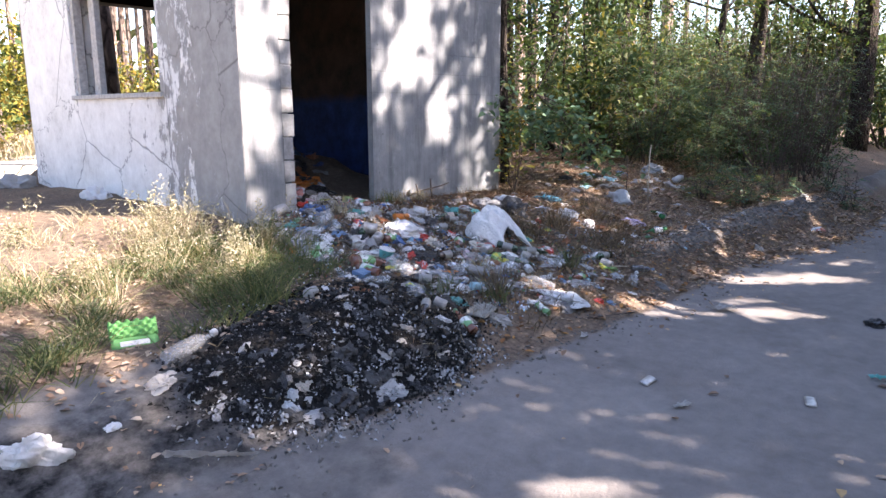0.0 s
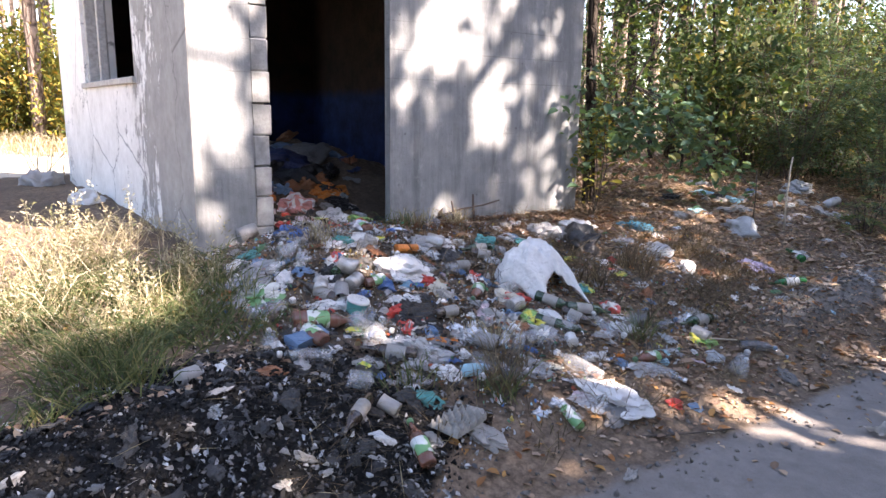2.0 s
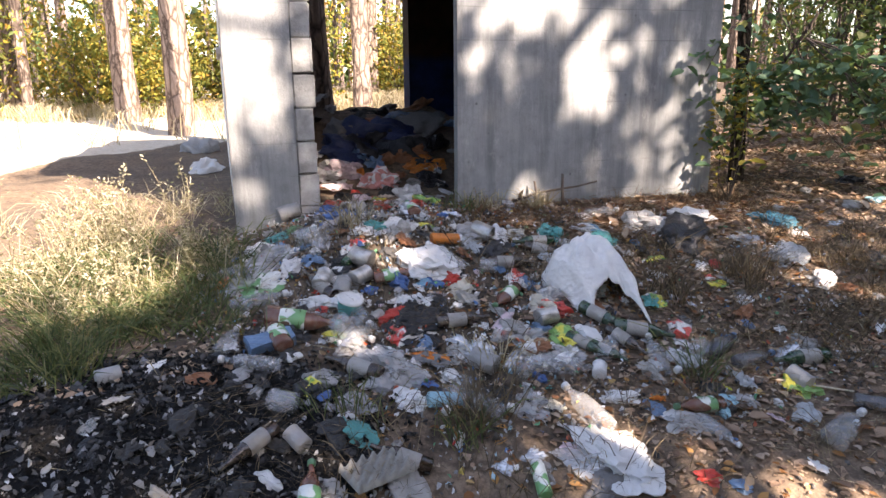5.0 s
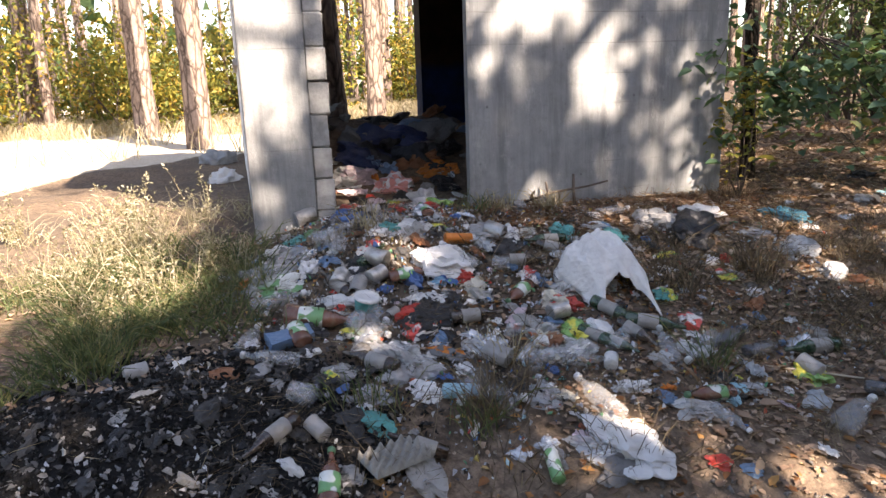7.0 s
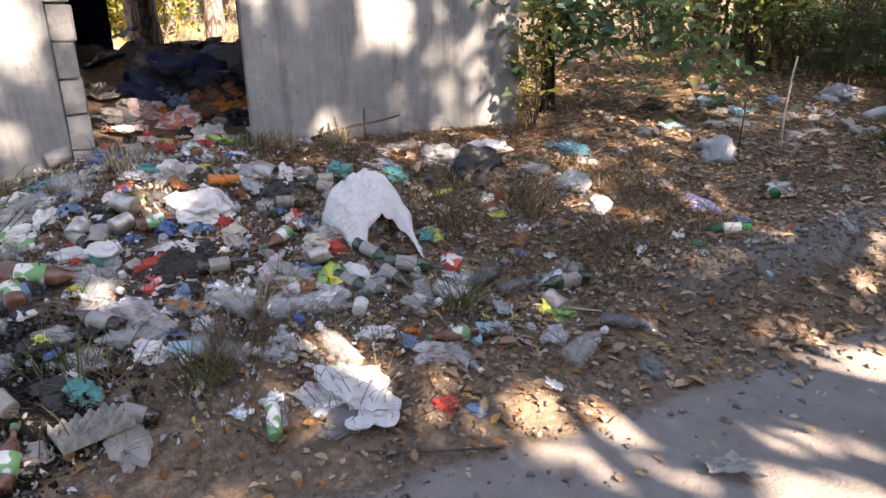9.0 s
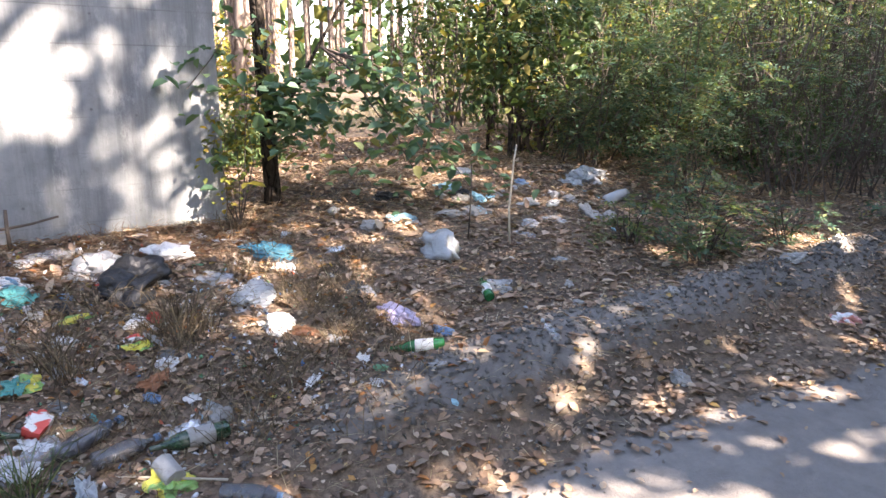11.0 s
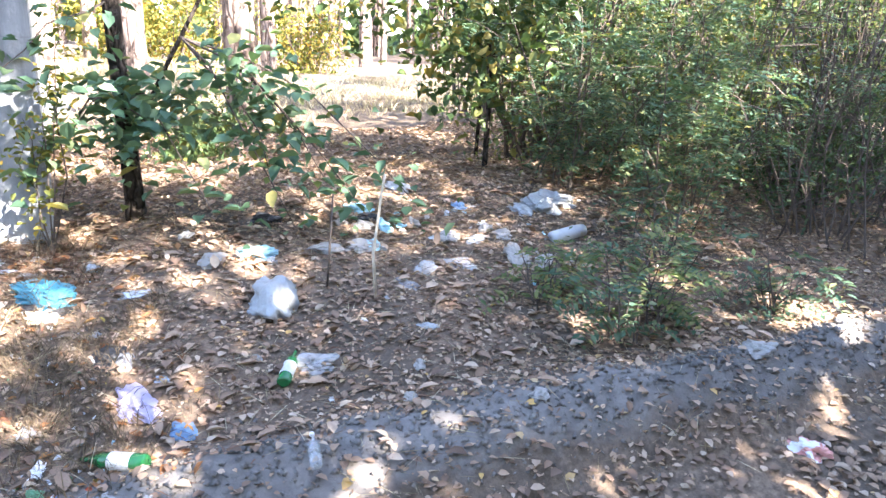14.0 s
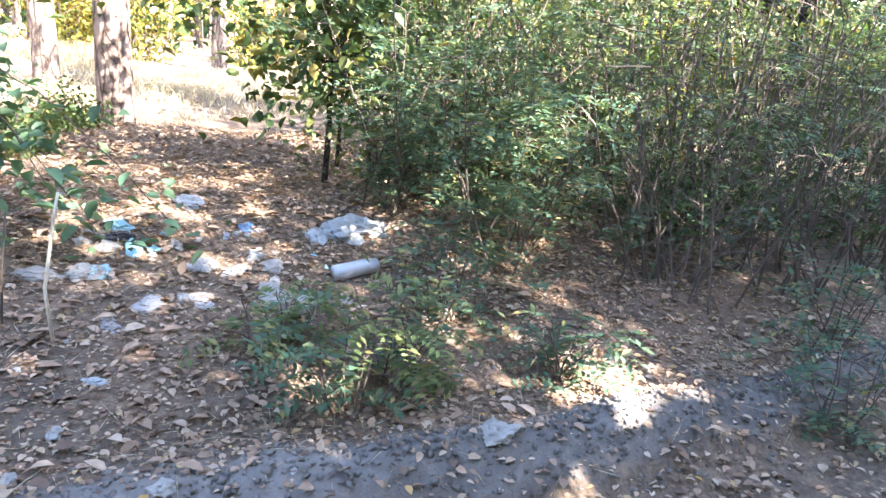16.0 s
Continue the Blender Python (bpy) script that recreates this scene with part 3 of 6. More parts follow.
# Chosen sunlit spots: crown leaves on the sun's line to each are left out.
GAPS = (gap(4.25, 4.97, 2.15, 0.26), gap(4.6, 4.97, 1.78, 0.27), gap(4.72, 4.97, 1.45, 0.16), gap(3.84, 4.97, 1.75, 0.14), gap(4.4, 4.97, 2.5, 0.3),
        gap(2.52, 4.97, 1.72, 0.2), gap(2.6, 4.97, 1.45, 0.14), gap(2.45, 4.97, 2.2, 0.2), gap(1.55, 4.6, 0.4, 0.42), gap(0.6, 4.75, 0.4, 0.55), gap(-0.5, 4.9, 0.4, 0.5),
        gap(0.5, 6.5, 0.5, 1.2), gap(2.85, 3.55, 0.45, 0.16), gap(3.05, 4.3, 0.6, 0.2), gap(3.62, 2.72, 0.2, 0.34), gap(4.3, 2.3, 0.08, 0.32), gap(5.83, 2.02, 0.06, 0.3), gap(4.9, 1.6, 0.05, 0.26), gap(5.5, 2.25, 0.1, 0.22), gap(4.55, 2.15, 0.05, 0.15), gap(5.1, 1.85, 0.05, 0.16),
        gap(6.9, 2.0, 0.1, 0.26), gap(7.6, 1.7, 0.1, 0.22), gap(1.6, 1.2, 0.03, 0.2), gap(8.3, 2.1, 0.1, 0.25), gap(9.7, 2.95, 0.4, 0.26), gap(7.6, 2.3, 0.15, 0.2),
        gap(6.2, 2.45, 0.15, 0.16), gap(6.5, 5.2, 0.65, 0.14), gap(3.1, 5.6, 0.9, 0.2),
        gap(5.6, 1.6, 0.05, 0.17), gap(6.25, 1.9, 0.08, 0.18), gap(6.6, 1.35, 0.08, 0.17), gap(7.2, 1.55, 0.1, 0.2), gap(5.0, 1.3, 0.05, 0.16), gap(4.55, 1.65, 0.05, 0.15), gap(8.1, 1.5, 0.12, 0.2), gap(4.0, 1.2, 0.05, 0.14), gap(9.0, 2.3, 0.2, 0.2), gap(7.9, 3.4, 0.5, 0.12), gap(9.4, 4.6, 2.1, 0.35), gap(10.6, 5.5, 2.4, 0.5), gap(11.6, 5.0, 2.5, 0.4), gap(12.8, 4.8, 2.3, 0.35), gap(10.0, 4.2, 1.4, 0.16), gap(11.0, 3.6, 1.2, 0.13), gap(9.4, 2.75, 0.4, 0.22), gap(7.0, 2.3, 0.15, 0.2), gap(7.7, 2.0, 0.12, 0.18), gap(6.45, 2.55, 0.2, 0.16), gap(8.28, 2.95, 0.65, 0.14), gap(9.55, 3.9, 1.35, 0.25), gap(6.3, 1.5, 0.06, 0.25))


def shade_tree(x, y, h, crown_r, seed):
    rng = np.random.default_rng(seed)
    ob = thing("unseen_shade_tree", x, y, "unseen broadleaved roadside tree with dense spreading crown, added for its shade", "tree", group="trees across the road")
    bm = bmesh.new()
    trunk = stem_path(rng, (0, 0, -0.1), (0, 0, 1), h * 0.75, 6, 0.06)
    ring_mesh(bm, trunk, [0.24 * (1 - 0.12 * k) for k in range(7)], 9)
    part("trunk", bm, M_DARKBARK, ob, smooth_shade=True)
    clumps = []
    for i in range(13):
        a = rng.uniform(0, math.tau)
        s = trunk[rng.integers(2, 7)]
        limb = stem_path(rng, s, (math.cos(a), math.sin(a), 0.5), crown_r * rng.uniform(0.6, 1.0), 5, 0.2)
        bm = bmesh.new()
        ring_mesh(bm, limb, [0.09 * (1 - 0.16 * k) for k in range(6)], 5)
        part("limb", bm, M_DARKBARK, ob, smooth_shade=True)
        clumps += limb[2:]
    k = np.array(clumps)
    n = 290
    c = k[rng.integers(0, len(k), n)] + rng.normal(size=(n, 3)) * crown_r * 0.24
    p = np.repeat(c, 18, 0) + rng.normal(size=(n * 18, 3)) * 0.26
    w = p + np.array(ob.location)
    keep = np.ones(len(p), bool)
    for spot, r in GAPS:
        q = w - spot
        along = q @ SUN_DIR
        off = np.linalg.norm(q - along[:, None] * SUN_DIR, axis=1)
        keep &= off > r * rng.uniform(0.75, 1.1, len(p))
    p = p[keep]
    part("crown", leaves("crown", p, rng.normal(size=p.shape), 0.2, 0.65, CANOPY, rng, up=0.3), None, ob)


for i, (x, y, h, r) in enumerate(((5.6, -8.6, 9, 3.2), (8.6, -6.2, 8, 3.2), (9.6, -10.5, 10, 3.4), (12.6, -7.4, 9, 3.4), (13.5, -11.5, 10, 3.3), (16.2, -8.2, 9, 3.3), (6.8, -11.8, 10, 3.0), (11.2, -3.8, 7, 2.6), (17.5, -4.6, 8, 3.0), (14.3, -4.2, 7.5, 2.6), (6.4, -6.0, 10.5, 3.2), (8.4, -4.0, 10.5, 3.2), (10.4, -2.8, 9.5, 3.0), (6.3, -3.2, 9.5, 2.3), (16.0, -5.2, 9.5, 3.0), (3.7, -5.4, 8.6, 2.6), (20.2, -4.2, 11, 3.6), (23.8, -4.0, 11, 3.6), (27.5, -4.5, 11, 3.6), (21.5, -8.5, 12, 3.6), (14.9, -3.7, 10.5, 3.2), (18.6, -3.6, 11, 3.2), (0.7, -5.8, 8.4, 2.6), (-2.0, -6.2, 8.0, 2.4))):
    shade_tree(x, y, h, r, 40 + i)
# ---------------------------------------------------------------- sapling with broad leaves at the corner of the hut
def leafy_branches(ob, origin, ends, leaf, rng, per=26, broad=True, mat=None, spread=0.1, radius=0.008, start=0.25):
    """Twigs from origin points to ends under a thing, with leaves along their outer part."""
    pos, way = [], []
    for s, e in ends:
        bm = bmesh.new()
        s, e = np.array(s, dtype=float), np.array(e, dtype=float)
        path = [tuple(s + (e - s) * t + rng.normal(size=3) * 0.025 * (t > 0) + np.array([0, 0, 0.12 * math.sin(t * 3.1)]) * np.linalg.norm(e - s)) for t in (0, 0.25, 0.5, 0.75, 1)]
        ring_mesh(bm, path, [radius * (1 - 0.18 * k) for k in range(5)], 5)
        part("branch", bm, M_TWIG, ob)
        q = np.array(path)
        for i in range(per):
            t = rng.uniform(start, 1.0) * 4
            k = min(3, int(t))
            p = q[k] + (q[k + 1] - q[k]) * (t - k) + rng.normal(size=3) * spread
            pos.append(p)
            way.append(rng.normal(size=3) * np.array([1, 1, 0.45]) + np.array([0, 0, -0.25]))
    part("foliage", leaves("foliage", np.array(pos), np.array(way), leaf, 0.72, mat or GREEN, rng, broad=broad, up=0.75), None, ob)


HAZEL = mat_leaf("hazel_leaves", [(0.0, (0.07, 0.14, 0.085)), (0.6, (0.13, 0.22, 0.13)), (0.93, (0.20, 0.27, 0.13)), (1.0, (0.38, 0.33, 0.10))], through=0.42)


def hazel():
    rng = np.random.default_rng(21)
    x, y = 6.21, 5.22
    ob = thing("hazel_sapling", x, y, "young hazel with a thin dark trunk and broad green leaves", "tree")
    bm = bmesh.new()
    ring_mesh(bm, [(0, 0, -0.1), (0.0, 0, 0.1), (-0.02, 0, 0.7), (-0.04, 0.02, 1.5), (-0.02, 0.05, 2.6), (0.05, 0.05, 4.5)], [0.075, 0.06, 0.052, 0.048, 0.04, 0.02], 9)
    ring_mesh(bm, [(0.02, -0.02, 0.5), (0.2, -0.15, 0.9), (0.45, -0.3, 1.4), (0.8, -0.4, 2.1)], [0.014, 0.013, 0.011, 0.006], 6)
    part("trunk", bm, M_DARKBARK, ob, smooth_shade=True)
    a, b, c = (-0.03, 0, 0.75), (-0.03, 0.02, 1.3), (0.3, -0.25, 1.1)
    # The last branch, above the view, is added to cast leaf shadows on the wall.
    ends = [(b, (-0.67, -0.39, 0.78)), (a, (-0.34, -0.54, 0.62)), (a, (0.06, -0.64, 0.53)), (a, (0.29, -0.84, 0.28)), (c, (0.68, -0.94, 0.08)), (c, (1.24, -0.84, 0.08)), (c, (1.02, -0.64, 0.3)), (c, (0.86, -0.74, 0.49)), (a, (0.53, -0.54, 0.62)), (c, (1.63, -0.74, 0.07)), (a, (0.18, -0.54, 0.69)), (a, (-0.53, -0.44, 0.38)), (c, (0.69, -0.74, 0.28)), (a, (-0.13, -0.54, 0.43)),
            ((-0.02, 0.05, 2.4), (-0.75, -1.25, 2.1))]
    leafy_branches(ob, None, ends, 0.096, rng, 62, spread=0.12, mat=HAZEL)


hazel()


def hanging_branch():
    """A low bough over the leaf litter, with dangling leaves that stand dark against the clearing."""
    rng = np.random.default_rng(26)
    ob = thing("linden_sapling", 9.5, 6.5, "slender linden sapling with dangling leaves over the leaf litter", "tree")
    bm = bmesh.new()
    ring_mesh(bm, [(0, 0, -0.1), (0.03, 0, 0.6), (-0.02, 0.02, 1.4), (0.02, 0, 2.4), (0.0, 0.05, 3.6)], [0.02, 0.018, 0.016, 0.013, 0.007], 7)
    part("trunk", bm, M_DARKBARK, ob, smooth_shade=True)
    a = (-0.01, 0.02, 1.75)
    ends = [(a, (-2.5, -0.8, 1.3)), (a, (-2.2, -0.7, 1.1)), (a, (-1.8, -0.8, 1.2)), (a, (-1.5, -0.6, 1.0)), ((0, 0, 2.0), (-2.4, -0.6, 1.55)), ((0, 0, 2.0), (-2.1, -0.4, 1.4)), ((0, 0, 2.1), (-1.0, -0.6, 1.5)), ((0, 0, 2.2), (-0.5, -0.5, 1.3)), ((0, 0, 2.4), (-1.3, -0.1, 1.75))]
    leafy_branches(ob, None, ends, 0.085, rng, 38, spread=0.1, mat=GREEN, radius=0.006, start=0.6)


hanging_branch()


def corner_vine():
    rng = np.random.default_rng(22)
    ob = thing("climbing_vine", 5.74, 4.72, "thin yellowing vine climbing at the corner of the hut", "vine")
    ends = [((0, 0, 0), (0.08 * i - 0.12, 0.1 - 0.03 * i, 0.55 + 0.17 * i)) for i in range(5)]
    leafy_branches(ob, None, ends, 0.045, rng, 55, mat=YELLOW, spread=0.05, radius=0.005)


corner_vine()


# ---------------------------------------------------------------- acacia thicket by the road
def acacia(x, y, h, w, seed, stems=12, fronds=420, bare=0.2, mat=None, label="thicket of young acacia with fine feathered blue-green leaves", leaflet=0.052, low=0.12):
    rng = np.random.default_rng(seed)
    ob = thing("acacia_bush", x, y, label, "bush", group="acacia thicket")
    nodes = []
    for i in range(stems):
        bm = bmesh.new()
        a = rng.uniform(0, math.tau)
        out = rng.uniform(0.1, 0.8) * w / h
        path = stem_path(rng, (rng.normal() * 0.12 * w, rng.normal() * 0.12 * w, -0.05), (math.cos(a) * out, math.sin(a) * out, 1), h * rng.uniform(0.65, 1.1), 7, 0.12, 0.03)
        ring_mesh(bm, path, [0.011 * (1 - 0.11 * k) * max(0.6, h / 2.5) for k in range(8)], 5)
        for k in range(1, 8):
            nodes.append((path[k], k / 7))
            if rng.uniform() < 0.8:
                tw = stem_path(rng, path[k], (rng.normal(), rng.normal(), 0.35), h * rng.uniform(0.12, 0.26), 3, 0.2, 0.0)
                ring_mesh(bm, tw, [0.0045, 0.0038, 0.003, 0.002], 3, cap=False)
                nodes += [(q, k / 7) for q in tw[1:]]
        part("stem", bm, M_TWIG, ob)
    pos, way, spine0, spine1 = [], [], [], []
    for i in range(fronds):
        p, lv = nodes[rng.integers(0, len(nodes))]
        if rng.uniform() < bare or lv < low:
            continue
        d = unit(rng.normal(size=3) * np.array([1, 1, 0.35]) + unit(np.array([p[0], p[1], 0.0])) * 0.6)
        L = rng.uniform(0.17, 0.31)
        s = unit(np.cross(d, np.array([0, 0, 1.0]) + rng.normal(size=3) * 0.25))
        p = np.array(p)
        spine0.append(p)
        spine1.append(p + d * L - np.array([0, 0, L * 0.25]))
        for k in range(8):
            q = p + d * L * (0.14 + 0.115 * k) - np.array([0, 0, L * 0.3 * (0.14 * k) ** 2])
            for sg in (-1, 1):
                pos.append(q)
                way.append(s * sg + d * 0.35 + rng.normal(size=3) * 0.12)
        pos.append(p + d * L)
        way.append(d)
    part("foliage", leaves("foliage", np.array(pos), np.array(way), leaflet, 0.42, mat or BLUEGREEN, rng, up=0.8, fold=0.08), None, ob)
    return ob


for i, (x, y, h, w, st, fr, bare) in enumerate((
        (9.35, 4.85, 2.0, 1.5, 13, 520, 0.05), (9.9, 4.1, 1.7, 1.5, 11, 430, 0.05), (10.6, 5.6, 2.4, 1.8, 16, 420, 0.1), (11.5, 4.4, 2.4, 1.7, 22, 330, 0.2), (12.0, 5.9, 2.8, 1.8, 16, 360, 0.15),
        (13.2, 4.6, 2.6, 1.8, 22, 260, 0.3), (10.8, 3.6, 1.9, 1.4, 22, 110, 0.4), (11.8, 3.45, 2.2, 1.6, 24, 120, 0.4), (12.9, 3.4, 2.3, 1.7, 24, 140, 0.4), (14.4, 3.9, 2.6, 1.8, 24, 320, 0.2),
        (11.2, 7.4, 2.4, 1.6, 14, 260, 0.1), (15.8, 4.6, 2.8, 2.0, 20, 360, 0.2))):
    acacia(x, y, h, w, 300 + i, st, fr, bare)
for i, (x, y, h, w) in enumerate(((8.28, 2.95, 0.55, 0.5), (8.55, 3.15, 0.5, 0.4), (9.35, 2.9, 0.45, 0.35), (10.75, 2.35, 0.6, 0.5), (8.05, 3.45, 0.4, 0.3), (9.0, 3.5, 0.6, 0.5), (11.3, 2.7, 0.7, 0.6))):
    acacia(x, y, h, w, 330 + i, 7, 34, 0.05, (None, LIME)[i % 3 == 1], "small acacia seedling at the road edge", 0.055, 0.0)


# ---------------------------------------------------------------- undergrowth and trees to the east
def young_tree(x, y, r, h, seed, n=2600, leaf=0.1, low=0.3, mat=None):
    rng = np.random.default_rng(seed)
    ob = thing("young_oak", x, y, "dark slender broadleaved tree in the undergrowth", "tree", group="young trees east of the hut")
    bm = bmesh.new()
    trunk = stem_path(rng, (0, 0, -0.5), (0, 0, 1), h + 0.4, 8, 0.05)
    ring_mesh(bm, trunk, [r * (1.15 - 0.11 * k) for k in range(9)], 8)
    part("trunk", bm, M_DARKBARK, ob, smooth_shade=True)
    tips = []
    for i in range(16):
        k = rng.integers(max(1, int(low * 8)), 9)
        a = rng.uniform(0, math.tau)
        limb = stem_path(rng, trunk[k], (math.cos(a), math.sin(a), 0.35), h * rng.uniform(0.12, 0.3), 4, 0.2)
        bm = bmesh.new()
        ring_mesh(bm, limb, [r * 0.35 * (1 - 0.2 * j) for j in range(5)], 5)
        part("limb", bm, M_DARKBARK, ob, smooth_shade=True)
        tips += limb[1:]
    t = np.array(tips)
    c = t[rng.integers(0, len(t), n // 12)] + rng.normal(size=(n // 12, 3)) * 0.22
    p = np.repeat(c, 12, 0) + rng.normal(size=(len(c) * 12, 3)) * 0.17
    part("crown", leaves("crown", p, rng.normal(size=p.shape) + np.array([0, 0, -0.4]), leaf, 0.65, mat or GREEN, rng, broad=True, up=0.5), None, ob)


for i, (x, y, r, h) in enumerate(((9.1, 5.75, 0.026, 3.4), (11.6, 8.6, 0.06, 8), (12.3, 8.7, 0.13, 10), (12.9, 7.6, 0.1, 8), (20.0, 4.3, 0.26, 13), (15.3, 6.4, 0.1, 9), (13.2, 10.5, 0.12, 10), (16.5, 8.5, 0.14, 10),
                                  (18.4, 10.6, 0.15, 11), (11.2, 6.9, 0.06, 6), (17.6, 6.2, 0.12, 9), (20.5, 7.4, 0.16, 11), (15, 13, 0.14, 10), (22, 12, 0.15, 11), (18, 15, 0.15, 11))):
    young_tree(x, y, r, h, 500 + i, 3000)
for i in range(20):
    y = rg.uniform(5.0, 13)
    x = rg.uniform(11.5 + 0.75 * max(0, y - 6), 25)
    leaf_bush(x, y, rg.uniform(1.8, 3), rg.uniform(1.6, 3), 2400, (GREEN, GREEN, BLUEGREEN, YELLOW)[i % 4], 0.09, "green undergrowth bush in the shade of the wood", 700 + i, 10)
for i in range(16):
    x = rg.uniform(19, 32)
    leaf_bush(x, rg.uniform(3.6, 13), rg.uniform(2.6, 4), rg.uniform(3, 5.5), 3000, (GREEN, BLUEGREEN)[i % 2], 0.13, "tall green thicket along the road", 740 + i, 10)
for i, (x, y, w, h, n) in enumerate(((11.2, 4.3, 1.3, 0.9, 1900), (12.2, 4.3, 1.5, 1.0, 2200), (13.3, 4.2, 1.6, 1.2, 2200), (10.3, 5.0, 1.3, 1.0, 1600), (14.4, 4.2, 1.6, 1.3, 2200), (11.6, 9.7, 2.0, 3.0, 2400), (12.9, 11.0, 2.2, 3.2, 2600))):
    leaf_bush(x, y, w, h, n, (CANOPY if i < 5 else GREEN), (0.05 if i < 5 else 0.075), "dense dark green undergrowth bush in the shade", 780 + i, 12)
for i, (x, y, w, h, n) in enumerate(((9.9, 6.2, 1.5, 2.3, 1500), (10.9, 6.4, 1.7, 2.7, 1700), (12.4, 6.9, 1.9, 2.9, 1700), (13.9, 5.6, 1.9, 2.8, 1600))):
    leaf_bush(x, y, w, h, n, LIME, 0.065, "loose yellow-green bush with many bare arching stems", 820 + i, 16)
for i, (x, y, w, h) in enumerate(((7.4, 8.6, 0.7, 0.35), (6.9, 7.2, 0.6, 0.3))):
    leaf_bush(x, y, w, h, 1300, GREEN, 0.06, "low green scrub on the forest floor", 760 + i, 8)


# ---------------------------------------------------------------- grass, fallen leaves and twigs
def scatter(n, x0, x1, y0, y1, seed, weight=None):
    rng = np.random.default_rng(seed)
    out = []
    while len(out) < n:
        x, y = rng.uniform(x0, x1), rng.uniform(y0, y1)
        if X0 - 0.02 < x < X1 + 0.02 and Y0 - 0.02 < y < Y1 + 0.02:
            continue
        if weight is None or rng.uniform() < weight(x, y):
            out.append((x, y, ground_z(x, y)))
    return np.array(out), rng


def grass(name, pts, rng, mat, height, width, lean, label, per=9, spread=0.05):
    b = np.repeat(pts, per, 0) + np.concatenate([rng.normal(size=(len(pts) * per, 2)) * spread, np.zeros((len(pts) * per, 1))], 1)
    h = height * rng.uniform(0.4, 1.15, len(b))
    t = b + np.stack([rng.normal(size=len(b)) * lean * h, rng.normal(size=len(b)) * lean * h, h], 1)
    b[:, 2] -= 0.015
    tagged(new(name, blades(name, b, t, width, mat, rng)), label, "grass", kind="stuff")


def in_left(x, y):
    return smooth(2.5, 2.0, x) * smooth(3.1 + 0.12 * max(0, x), 3.75 + 0.12 * max(0, x), y) * max(0.0, min(1.0, 2.2 * fbm(x * 1.6, y * 1.6, 5) + 0.42))


p, r = scatter(130, -3.5, 2.33, 3.5, 6.0, 61, lambda x, y: in_left(x, y) * (0.25 + 0.75 * smooth(3.8, 4.3, y)))
grass("dry_grass", p, r, DRYGRASS, 0.17, 0.0018, 1.0, "pale dry grass tussocks in the sun beside the hut", 30, 0.05)
p, r = scatter(760, -3.0, 2.45, 3.0, 4.9, 62, in_left)
grass("green_grass", p, r, FRESHGRASS, 0.17, 0.003, 0.9, "fresh green grass among the dry tussocks", 12, 0.05)
p, r = scatter(32, 0.3, 2.3, 4.2, 5.1, 63, in_left)
grass("tall_dry_grass", p, r, DRYGRASS, 0.36, 0.0018, 0.5, "tall bleached grass stems at the foot of the hut", 16, 0.05)


def weeds():
    """Bushy dry weeds: upright stems set all along with tiny pale leaves and seed heads."""
    pts, rng = scatter(85, -2.6, 2.28, 3.75, 5.6, 67, lambda x, y: in_left(x, y) * smooth(3.9, 4.5, y))
    base = np.repeat(pts, 5, 0)
    base[:, :2] += rng.normal(size=(len(base), 2)) * 0.05
    h = rng.uniform(0.16, 0.42, len(base))
    tip = base + np.stack([rng.normal(size=len(base)) * 0.22 * h, rng.normal(size=len(base)) * 0.22 * h, h], 1)
    tagged(new("weed_stems", blades("weed_stems", base, tip, 0.0017, DRYGRASS, rng, 0.06)), "dry upright weed stems beside the hut", "grass", kind="stuff")
    k = 34
    f = rng.uniform(0.25, 1.0, (len(base), k, 1))
    pos = (base[:, None] * (1 - f) + tip[:, None] * f).reshape(-1, 3) + rng.normal(size=(len(base) * k, 3)) * 0.012
    way = rng.normal(size=pos.shape) * np.array([1, 1, 0.6]) + np.array([0, 0, 0.6])
    tagged(new("weed_leaves", leaves("weed_leaves", pos, way, 0.026, 0.3, WEED, rng, up=0.3)), "tiny pale yellow-green leaves and seed heads of dry weeds", "grass", kind="stuff")


weeds()
p, r = scatter(900, 6.3, 15, 9.5, 20, 68, lambda x, y: 0.3 + 0.7 * smooth(10, 13, y))
grass("forest_grass", p, r, DRYGRASS, 0.2, 0.005, 0.8, "bleached low grass under the pines", 10, 0.15)
p, r = scatter(3000, -14, 9, 11, 30, 64, lambda x, y: 0.02 + 0.98 * smooth(19, 23, y + 0.2 * x))
grass("meadow_grass", p, r, DRYGRASS, 0.5, 0.008, 0.5, "bleached dry grass at the far side of the clearing", 12, 0.2)
p, r = scatter(170, 2.4, 5.9, 2.5, 4.9, 65, lambda x, y: max(0.0, fbm(x * 2.2, y * 2.2, 9) + 0.1))
grass("withered_grass", p, r, DEADGRASS, 0.15, 0.0018, 0.8, "withered grass between the rubbish", 12, 0.05)
p, r = scatter(110, 4.4, 6.2, 3.0, 4.3, 66, lambda x, y: max(0.0, fbm(x * 2, y * 2, 4) + 0.35))
grass("bank_grass", p, r, DEADGRASS, 0.13, 0.0016, 0.9, "thin dry grass on the bank", 16, 0.06)
